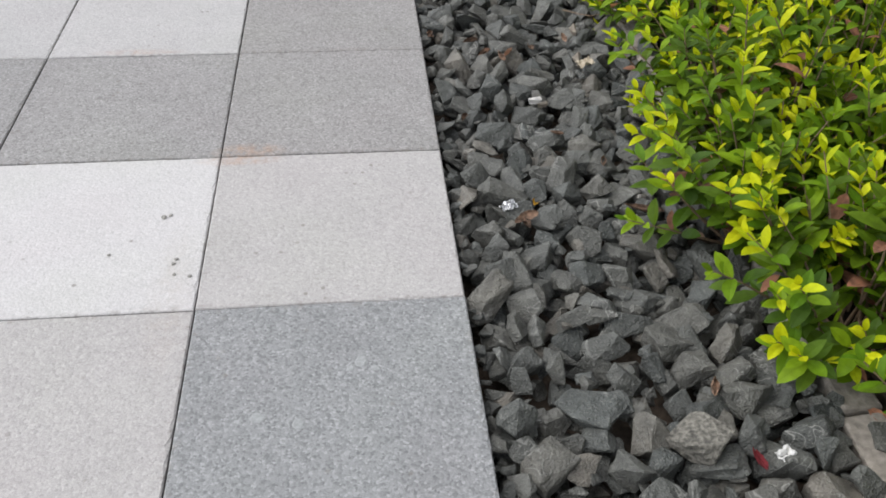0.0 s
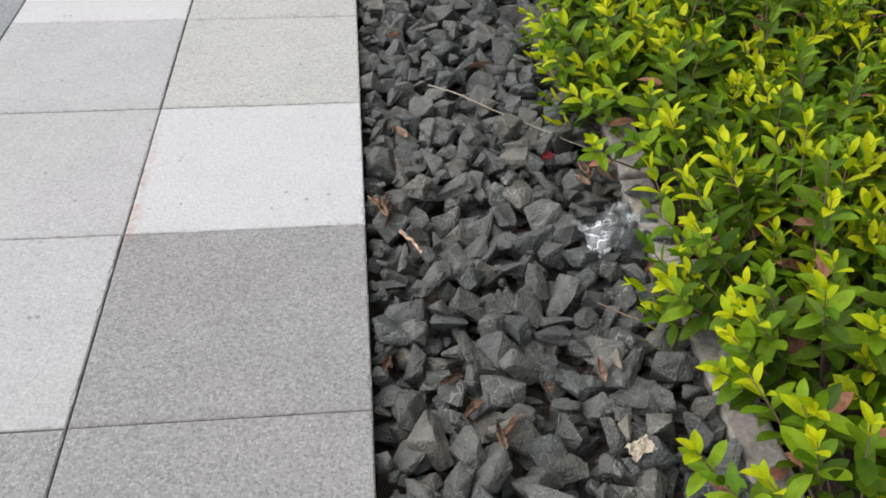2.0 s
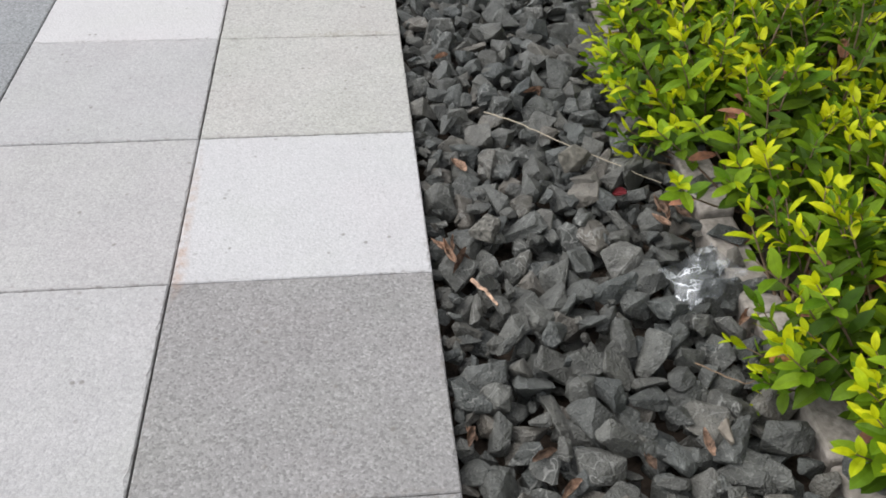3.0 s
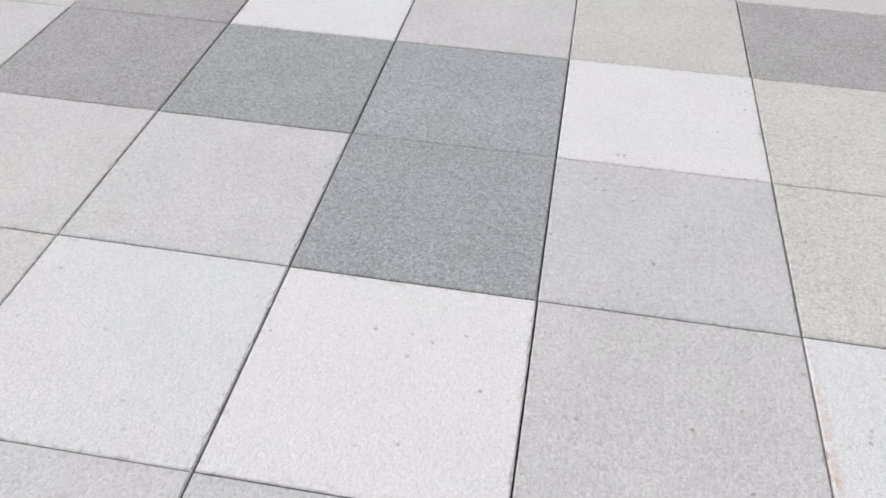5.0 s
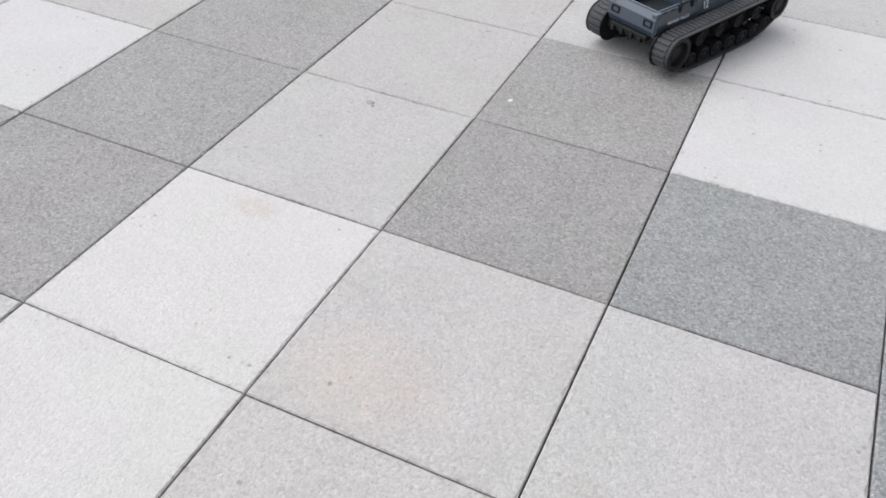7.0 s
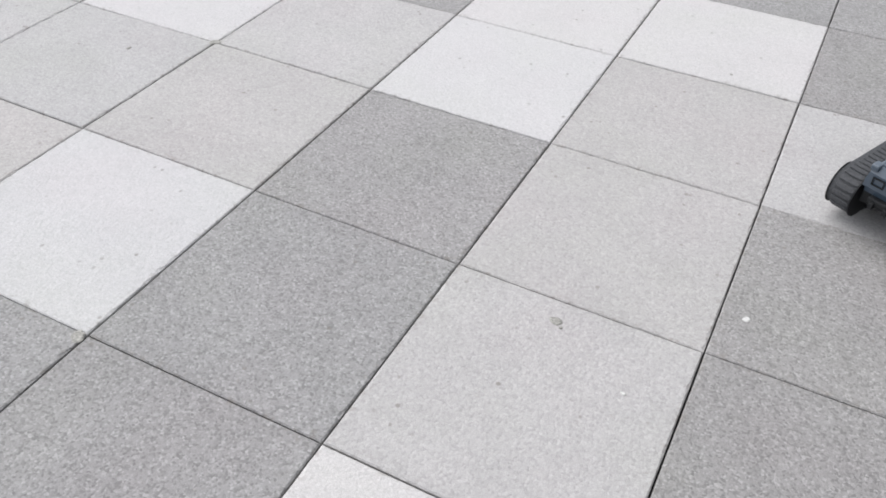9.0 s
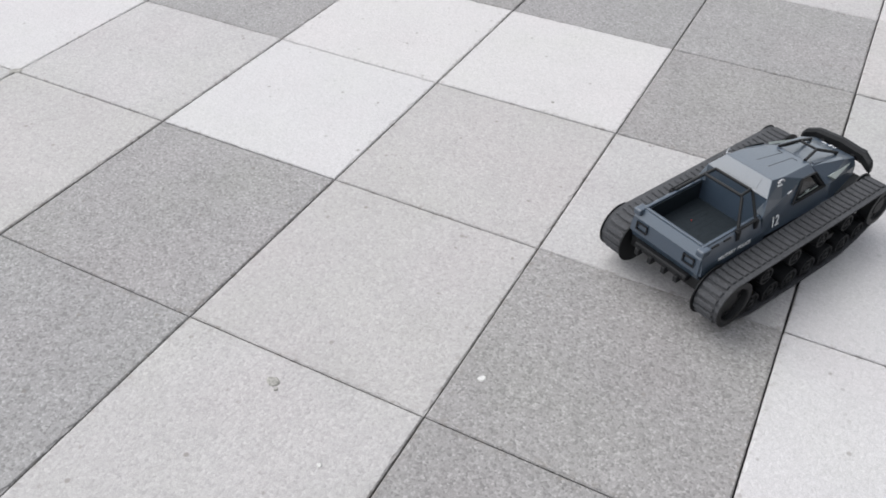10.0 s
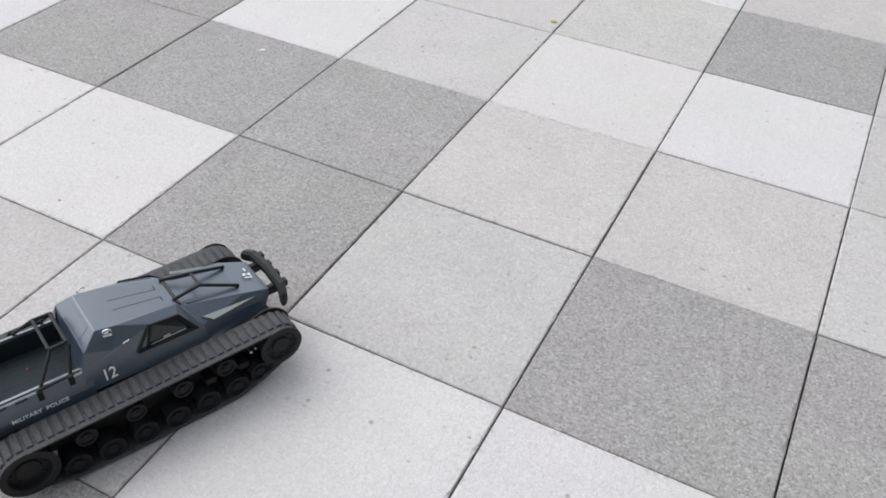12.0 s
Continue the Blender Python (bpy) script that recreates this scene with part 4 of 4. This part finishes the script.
def running_gear(s):
    belt = belt_path(0.0101)
    bm = bmesh.new()
    y0, y1 = s * 0.0545, s * 0.0875
    inner, outer = [], []
    for x, z, a in belt:
        nx, nz = math.sin(radians(a)), -math.cos(radians(a))
        outer.append([bm.verts.new((x, y, z)) for y in (y0, y1)])
        inner.append([bm.verts.new((x - nx * 0.002, y, z - nz * 0.002)) for y in (y0, y1)])
    k = len(belt)
    for i in range(k):
        j = (i + 1) % k
        bm.faces.new((outer[i][0], outer[i][1], outer[j][1], outer[j][0]))
        bm.faces.new((inner[i][0], inner[j][0], inner[j][1], inner[i][1]))
        bm.faces.new((outer[i][0], outer[j][0], inner[j][0], inner[i][0]))
        bm.faces.new((outer[i][1], inner[i][1], inner[j][1], outer[j][1]))
    bmesh.ops.recalc_face_normals(bm, faces=bm.faces)
    track = part("track", bm, M_RUBBER, vehicle, "black rubber track of many ribbed pads")
    for x, z, a in belt:
        ob = new("track_pad", pad_me)
        ob.parent = track
        ob.matrix_basis = pose(x, s * 0.0685, z, 0, 180 - a, 0) @ Matrix.Diagonal((1, s, 1, 1))
    for group, w in ((ROAD, 0.0225), (UPPER, 0.015)):
        for x, z, r in group:
            bm = bmesh.new()
            wheel_mesh(bm, x, z, r - 0.001, s * (0.0845 - w), s, w)
            bmesh.ops.recalc_face_normals(bm, faces=bm.faces)
            wh = part("road_wheel" if w > 0.015 else "return_wheel", bm, M_BLACK, vehicle)
            bm = bmesh.new()
            add_lathe_y(bm, [(r * 0.18, s * 0.084), (r * 0.16, s * 0.0862), (r * 0.05, s * 0.0864)], x, z, 10)
            bmesh.ops.recalc_face_normals(bm, faces=bm.faces)
            part("axle_cap", bm, M_BLACK, wh)
    for (x, z, r), nm in ((FRONT, "idler_wheel"), (REAR, "drive_sprocket")):
        bm = bmesh.new()
        q, e = r - 0.0024, r + 0.0014
        deep = 0.0855 if nm == "idler_wheel" else 0.0815
        add_lathe_y(bm, [(q, s * 0.058), (q, s * 0.0878), (e, s * 0.0878), (e, s * 0.0888), (q * 0.90, s * 0.0890), (q * 0.84, s * 0.0880), (q * 0.80, s * deep), (q * 0.5, s * (deep - 0.0005)), (q * 0.46, s * (deep + 0.0015)), (q * 0.2, s * (deep + 0.0019))], x, z, 36)
        bmesh.ops.recalc_face_normals(bm, faces=bm.faces)
        wh = part(nm, bm, M_BLACK, vehicle, "black wheel at the end of the track")
        bm = bmesh.new()
        for k in range(8):
            a = k * math.tau / 8
            cx, cz = x + q * 0.66 * math.cos(a), z + q * 0.66 * math.sin(a)
            add_lathe_y(bm, [(q * 0.09, s * (deep - 0.001)), (q * 0.08, s * (deep + 0.0008)), (q * 0.03, s * (deep + 0.001))], cx, cz, 8)
        bmesh.ops.recalc_face_normals(bm, faces=bm.faces)
        part("rim_bolts", bm, M_BLACK, wh)
        bm = bmesh.new()
        g = r + 0.0045
        add_lathe_y(bm, [(g, s * 0.0535), (g, s * 0.0550), (g - 0.006, s * 0.0550)], x, z, 32)
        bmesh.ops.recalc_face_normals(bm, faces=bm.faces)
        part("flange", bm, M_BLACK, wh)
    bm = bmesh.new()
    for x in (0.055, 0.095):
        add_box(bm, x - 0.006, x + 0.006, min(s * 0.050, s * 0.078), max(s * 0.050, s * 0.078), 0.036, 0.044, 0.001)
    # black plates added as hull backing and for the shade between the wheels
    add_box(bm, -0.125, 0.122, min(s * 0.050, s * 0.0625), max(s * 0.050, s * 0.0625), 0.030, 0.068, 0.001)
    add_box(bm, -0.110, 0.085, min(s * 0.050, s * 0.0625), max(s * 0.050, s * 0.0625), 0.009, 0.031, 0.001)
    part("beam_and_shade_plate", bm, M_BLACK, vehicle)
    bm = bmesh.new()
    for x, z in ((0.106, 0.052), (0.112, 0.055)):
        add_lathe_y(bm, [(0.0022, s * 0.066), (0.0022, s * 0.0755), (0.001, s * 0.076)], x, z, 8)
    bmesh.ops.recalc_face_normals(bm, faces=bm.faces)
    part("damper_bolt", bm, M_METAL, vehicle, "bright steel suspension bolts")


mirrored(running_gear)


def lettering(text, size, m, name):
    cu = bpy.data.curves.new(name, "FONT")
    cu.body, cu.size, cu.extrude, cu.align_x, cu.align_y = text, size, 0.0002, "CENTER", "CENTER"
    cu.offset = size * 0.012
    tmp = new(name, cu)
    bpy.context.view_layer.update()
    me = bpy.data.meshes.new_from_object(tmp.evaluated_get(bpy.context.evaluated_depsgraph_get()))
    bpy.data.objects.remove(tmp)
    me.materials.append(M_WHITE)
    ob = new(name, me)
    ob.parent = vehicle
    ob.matrix_basis = m
    return tagged(ob, label="white printed lettering")


for s in (1, -1):
    turn = 180 if s > 0 else 0
    lettering("12", 0.0195, pose(-0.038, s * 0.0511, 0.0885, 80, 0, turn) @ Matrix.Diagonal((0.78, 1, 1, 1)), "number")
    lettering("MILITARY  POLICE", 0.0080, pose(-0.1095, s * 0.0524, 0.0822, 82, 0, turn) @ Matrix.Diagonal((0.86, 0.78, 1, 1)), "lettering")
lettering("12", 0.0135, pose(0.1445, -0.0025, 0.0933, 20, 0, 90) @ Matrix.Diagonal((0.85, 1, 1, 1)), "number")
bm = bmesh.new()
add_slab(bm, [(0.1472, 0.0135, 0.0920), (0.1472, 0.0075, 0.0920), (0.1459, 0.0075, 0.0925), (0.1459, 0.0135, 0.0925)], (0.37, 0, 1), 0.0012)
part("decal", bm, M_WHITE, vehicle, "thin white printed bar")

# ---------------------------------------------------------------- litter
def dry_leaf(x, y, turn, length, width, mat=M_DRY, curl=0.6, tilt=12.0, label="curled brown dry leaf lying on the gravel", name="dry_leaf", z=None):
    """A fallen leaf, curled along its length."""
    bm = bmesh.new()
    rows = []
    torn = random.Random(round(x * 7919 + y * 104729 + turn))
    for k in range(11):
        u = k / 10
        w = width * 0.5 * math.sin(math.pi * min(max(u * 0.94 + 0.03, 0), 1)) ** 0.75
        lift = curl * length * 0.35 * (u - 0.45) ** 2
        row = []
        for v in (-1, -0.5, 0, 0.5, 1):
            ragged = 1 - torn.uniform(0.0, 0.42) * curl * 0.7 * abs(v)
            row.append(bm.verts.new(((u - 0.5) * length + torn.uniform(-0.03, 0.03) * length * abs(v),
                                     v * w * (1 - 0.25 * curl * abs(v)) * ragged + curl * 0.16 * width * math.sin(2.6 * u),
                                     lift + curl * w * (0.9 * v * v + 0.8 * v * (u - 0.5)))))
        rows.append(row)
    for a, c in zip(rows, rows[1:]):
        for k in range(4):
            bm.faces.new((a[k], a[k + 1], c[k + 1], c[k]))
    bmesh.ops.solidify(bm, geom=bm.faces[:], thickness=0.0006)
    ob = part(name, bm, mat)
    h = gravel_top(x, y, 0.4 * length) - 0.002 if z is None else z
    ob.matrix_world = pose(x, y, h, tilt, tilt * 0.4, turn)
    return tagged(ob, label, "leaf", group="fallen leaves on the gravel")


for x, y, turn, ln, w, curl, tilt in (
        (0.022, 0.932, 100, 0.050, 0.014, 1.3, 14), (0.036, 0.918, 60, 0.042, 0.012, 1.4, -16), (0.015, 0.945, 130, 0.035, 0.012, 1.2, 10), (0.056, 1.125, 110, 0.040, 0.022, 0.7, 16),
        (0.190, 1.299, 20, 0.035, 0.012, 1.2, 10), (0.205, 1.312, 75, 0.028, 0.010, 1.2, -10), (0.303, 1.003, 95, 0.042, 0.016, 1.1, 12), (0.318, 1.020, 40, 0.035, 0.016, 1.2, -12),
        (0.296, 0.975, 120, 0.032, 0.014, 1.0, 10), (0.082, 0.637, 25, 0.030, 0.013, 0.9, 14), (0.186, 0.631, 100, 0.022, 0.014, 1.0, 18), (0.103, 0.599, 40, 0.030, 0.014, 1.0, -10),
        (0.017, 0.674, 110, 0.024, 0.010, 1.0, 20), (0.095, 0.147, 35, 0.042, 0.018, 0.5, 14), (0.250, 0.155, 165, 0.052, 0.015, 0.8, -10), (0.221, 0.256, 70, 0.024, 0.012, 1.2, 14),
        (0.122, 0.552, 95, 0.040, 0.012, 1.3, 16), (0.135, 0.560, 50, 0.030, 0.010, 1.2, -12), (0.300, 0.197, 20, 0.032, 0.022, 0.7, 12), (0.245, 0.640, 85, 0.035, 0.014, 0.9, 12),
        (0.045, 0.395, 60, 0.022, 0.012, 1.0, 12), (0.170, 0.330, 150, 0.020, 0.010, 1.0, 12), (0.060, 1.420, 30, 0.030, 0.014, 1.0, 12), (0.093, 0.140, 100, 0.030, 0.014, 0.8, 10),
        (0.310, 0.990, 70, 0.030, 0.010, 1.4, 14), (0.325, 0.965, 150, 0.024, 0.009, 1.3, -12), (0.300, 1.022, 10, 0.026, 0.010, 1.2, 16), (0.335, 1.005, 115, 0.030, 0.012, 1.3, 10),
        (0.028, 0.950, 85, 0.034, 0.007, 1.4, 20), (0.040, 0.935, 120, 0.030, 0.006, 1.4, -14), (0.354, 0.816, 40, 0.040, 0.016, 1.1, 8), (0.239, -0.150, 65, 0.026, 0.014, 1.3, 18),
        (0.300, 0.100, 120, 0.028, 0.011, 1.2, 12), (0.016, 0.665, 70, 0.026, 0.012, 0.9, 14)):
    dry_leaf(x, y, turn, ln, w, curl=curl, tilt=tilt)
dry_leaf(0.117, 0.194, 60, 0.016, 0.012, mat=plain("yellow_leaf", (0.62, 0.36, 0.03), 0.6, grain=0.2), label="small yellow fallen leaf on the gravel")
dry_leaf(0.261, 1.043, 15, 0.024, 0.018, mat=M_RED, curl=0.8, label="dark red fallen petal on the gravel", name="petal")
dry_leaf(0.255, -0.235, 95, 0.028, 0.012, mat=M_RED, curl=1.2, label="dark red scrap lying in the gravel", name="petal")


def twig(pts, r, label, mat=M_STRAW):
    bm = bmesh.new()
    fine = []
    q = random.Random(len(pts))
    for a, c in zip(pts, pts[1:]):
        for k in range(6):
            u = k / 6
            x, y = a[0] + (c[0] - a[0]) * u, a[1] + (c[1] - a[1]) * u
            fine.append((x + q.uniform(-0.0015, 0.0015), y + q.uniform(-0.0015, 0.0015), a[2] + (c[2] - a[2]) * u))
    fine.append(pts[-1])
    n = len(fine)
    add_tube(bm, fine, [r * (1 - 0.5 * k / n) for k in range(n)], 6)
    return tagged(part("twig", bm, mat), label, "twig")


h = max(gravel_top(0.106, 1.241), gravel_top(0.219, 1.14), gravel_top(0.16, 1.19)) + 0.0005
twig([(0.106, 1.241, h), (0.150, 1.205, h + 0.004), (0.198, 1.160, h + 0.001), (0.262, 1.098, h + 0.002), (0.322, 1.058, h - 0.006)], 0.0010, "long thin pale dry twig across the gravel")
h = gravel_top(0.055, 0.855, 0.02)
twig([(0.043, 0.878, h + 0.001), (0.056, 0.856, h + 0.002), (0.066, 0.835, h)], 0.0028, "short brown dry stick on the gravel", M_DRY)
h = gravel_top(0.27, 0.70, 0.02)
twig([(0.262, 0.735, h), (0.30, 0.700, h + 0.004), (0.345, 0.712, h + 0.003)], 0.0009, "thin brown twig by the kerb", M_BARK)

# cigarette end on the kerb
bm = bmesh.new()
add_tube(bm, [(-0.016, 0, 0), (0.010, 0, 0)], 0.0038, 14)
butt = tagged(part("cigarette_end", bm, M_CORK), "cork-coloured cigarette end lying on the kerb", "cigarette end")
bm = bmesh.new()
add_tube(bm, [(0.010, 0, 0), (0.019, 0.0004, 0)], [0.0037, 0.0031], 14)
part("burnt_tip", bm, M_PAPER, butt, "crushed pale paper tip")
butt.matrix_world = pose(0.352, 0.723, 0.012, 0, -6, -8)

# crumpled clear wrapper and silver foil
def crumple(name, x, y, size, flat, mat, label, category, seed, fine=0.3, folds=18):
    bm = bmesh.new()
    bmesh.ops.create_grid(bm, x_segments=folds, y_segments=folds * 2 // 3, size=size)
    q = Vector((seed * 7.3, seed * 3.1, 0))
    for v in bm.verts:
        p = v.co / size
        f = noise.noise(p * 1.7 + q) + 0.55 * abs(noise.noise(p * 4.2 + q * 2)) + fine * abs(noise.noise(p * 9 + q))
        v.co = Vector((v.co.x * 0.85 + size * 0.12 * noise.noise(p * 3 + q * 5), v.co.y * 0.6 + size * 0.15 * noise.noise(p * 3 - q), size * flat * f))
    bmesh.ops.solidify(bm, geom=bm.faces[:], thickness=0.0004)
    ob = part(name, bm, mat, smooth=mat is M_WRAP)
    ob.matrix_world = pose(x, y, gravel_top(x, y, 0.8 * size) + 0.2 * size * flat, 4, -6, 25)
    return tagged(ob, label, category)


crumple("plastic_wrapper", 0.308, 0.860, 0.050, 0.30, M_WRAP, "crumpled clear plastic wrapper beside the kerb", "wrapper", 1, 0.22, 18)
crumple("foil_scrap", 0.075, 0.168, 0.012, 0.5, M_METAL, "small crumpled silver foil scrap on the gravel", "foil", 2)
crumple("paper_scrap", 0.255, 0.528, 0.015, 0.4, M_STRAW, "crumpled pale brown paper scrap on the gravel", "paper", 3)
crumple("paper_scrap", 0.277, -0.238, 0.010, 0.4, M_PAPER, "small white paper scrap on the gravel", "paper", 4)

# a few pale stones among the dark ones
pale = plain("pale_stone", (0.55, 0.53, 0.50), 0.8, grain=0.25, scale=150, relief=0.002)
tan = plain("tan_stone", (0.17, 0.145, 0.115), 0.85, grain=0.3, scale=150, relief=0.002)
for x, y, s, mat, label in ((0.157, 0.432, 0.009, pale, "small whitish pebble on the dark gravel"), (0.253, 0.560, 0.013, tan, "tan broken stone on the dark gravel"),
                            (0.262, 0.640, 0.012, tan, "tan broken stone on the dark gravel"), (0.166, 0.418, 0.007, tan, "tan broken stone on the dark gravel")):
    me = ROCKS[3].copy()
    me.materials.clear()
    me.materials.append(mat)
    ob = new("pebble", me)
    ob.matrix_world = pose(x, y, gravel_top(x, y) + 0.3 * s, 10, 20, x * 900) @ Matrix.Scale(s, 4)
    tagged(ob, label, "stone")

rough_tan = plain("weathered_block", (0.150, 0.138, 0.112), 0.85, grain=0.4, scale=110, relief=0.006)
pitted = plain("pitted_rock", (0.160, 0.150, 0.128), 0.85, grain=0.65, scale=210, relief=0.010)
for x, y, s, k, tilt, mat, label in ((0.214, 1.118, 0.024, 5, 70, rough_tan, "upright brownish block of stone standing in the gravel"),
                                     (0.201, -0.209, 0.029, 12, 10, pitted, "rounded pale pitted stone on the dark gravel"),
                                     (0.072, 0.972, 0.021, 20, 15, pitted, "rounded pale pitted stone on the dark gravel")):
    me = ROCKS[k].copy()
    me.materials.clear()
    me.materials.append(mat)
    ob = new("stone_block" if tilt > 45 else "pitted_stone", me)
    ob.matrix_world = pose(x, y, gravel_top(x, y) + 0.15 * s, tilt * 0.3, tilt, x * 700) @ Matrix.Scale(s, 4)
    tagged(ob, label, "stone")


def flat_spot(name, x, y, size, mat, label, seed):
    """A trodden blob, a few millimetres thick at most."""
    q = random.Random(seed)
    bm = bmesh.new()
    k = 14
    ring = [bm.verts.new((size * (0.8 + 0.35 * q.random()) * math.cos(i * math.tau / k), size * (0.6 + 0.3 * q.random()) * math.sin(i * math.tau / k), 0)) for i in range(k)]
    ring2 = [bm.verts.new((v.co.x * 0.75, v.co.y * 0.75, 0.0010)) for v in ring]
    for i in range(k):
        bm.faces.new((ring[i], ring[(i + 1) % k], ring2[(i + 1) % k], ring2[i]))
    bm.faces.new(ring2)
    if name == "lichen_spot":
        bmesh.ops.scale(bm, vec=(1, 1, 0.4), verts=bm.verts)
    ob = part(name, bm, mat)
    ob.matrix_world = pose(x, y, 0.0004, 0, 0, q.uniform(0, 180))
    return tagged(ob, label, "spot")


GUM = "trodden grey chewing gum on the paving"
for i, (x, y, s) in enumerate(((-1.661, 1.765, 0.008), (-1.652, 1.758, 0.003), (-2.401, 2.100, 0.011), (-2.107, 1.493, 0.010), (-0.357, 0.169, 0.0045), (-0.349, 0.172, 0.003),
                               (-0.331, 0.087, 0.003), (-0.333, 0.079, 0.003), (-0.312, 0.056, 0.003), (-0.330, 0.060, 0.0025), (-1.615, 2.434, 0.0028), (-2.508, 2.013, 0.005), (-0.41, 0.10, 0.0025))):
    flat_spot("gum_spot", x, y, s, M_GUM, GUM, i)
lichen = plain("pale_lichen", (0.292, 0.299, 0.298), 0.9, grain=0.15, scale=300)
for i, (x, y, s) in enumerate(((-0.221, -0.158, 0.0085), (-0.182, -0.168, 0.0075), (-0.120, -0.091, 0.009), (-0.106, -0.101, 0.005), (-0.131, -0.099, 0.005))):
    flat_spot("lichen_spot", x, y, s, lichen, "pale grey lichen spot on a dark paving tile", 80 + i)
for i, (x, y, s) in enumerate(((-1.470, 1.873, 0.005), (-1.638, 2.951, 0.006), (-1.560, 1.700, 0.003))):
    flat_spot("white_spot", x, y, s, M_PAPER, "small dried white droplet on the paving", 50 + i)
dry_leaf(-1.215, 3.343, 20, 0.014, 0.010, mat=plain("pale_petal", (0.60, 0.50, 0.17), 0.7, grain=0.15), curl=0.4, tilt=2, z=0.001, label="tiny yellow petal lying on the paving", name="petal")

# dry leaves under the hedge, beyond counting
q = random.Random(77)
vs, fs, ms = [], [], []
for _ in range(900):
    p = Vector((q.uniform(KERB_X + 0.02, 0.95), q.uniform(-0.9, 2.6), -0.018 + q.uniform(0, 0.012)))
    a = q.uniform(0, math.tau)
    ln = q.uniform(0.02, 0.045)
    add_leaf(vs, fs, ms, p, Vector((math.cos(a), math.sin(a), q.uniform(-0.1, 0.35))), Vector((q.uniform(-0.4, 0.4), q.uniform(-0.4, 0.4), 1)), ln, ln * q.uniform(0.3, 0.5), 0, q)
me = bpy.data.meshes.new("leaf_litter")
me.from_pydata([tuple(v) for v in vs], [], fs)
me.materials.append(M_DRYBED)
tagged(new("leaf_litter", me), "brown dry leaf litter on the soil under the hedge", "leaf litter", kind="stuff")


# ---------------------------------------------------------------- pieces of paving, gravel and kerb
for r_, line in enumerate(TONES):
    for c_, tone in enumerate(line):
        ob = new("tile", TILE_MESHES[tone, rng.randrange(4)])
        ob.parent = pavement
        ob.matrix_basis = pose((c_ - 9.5) * T + rng.uniform(-0.0004, 0.0004), (r_ - 1.5) * T + rng.uniform(-0.0003, 0.0003), rng.uniform(-0.0006, 0.0006),
                               rng.uniform(-0.08, 0.08), rng.uniform(-0.08, 0.08), rng.choice((0, 180))) @ Matrix.Diagonal((1, rng.uniform(0.9945, 1.0), 1, 1))
for m, k in singles:
    ob = new("stone", ROCKS[k])
    ob.parent = gravel
    ob.matrix_basis = m
bm = bmesh.new()
add_box(bm, 0, 0.046, 0, 0.2, 0, 0.045, 0.004)
kerb_me = bpy.data.meshes.new("kerb_stone")
bm.to_mesh(kerb_me)
bm.free()
kerb_me.materials.append(M_KERB)
for y, n in kerb_spans:
    ob = new("kerb_stone", kerb_me)
    ob.parent = kerb
    ob.matrix_basis = pose(KERB_X + kerb_rng.uniform(-0.004, 0.004), y, -0.054 + kerb_rng.uniform(-0.007, 0.006), kerb_rng.uniform(-1.5, 1.5), kerb_rng.uniform(-9, 6), kerb_rng.uniform(-1.6, 1.6)) @ Matrix.Diagonal((1, n / 0.2, 1, 1))
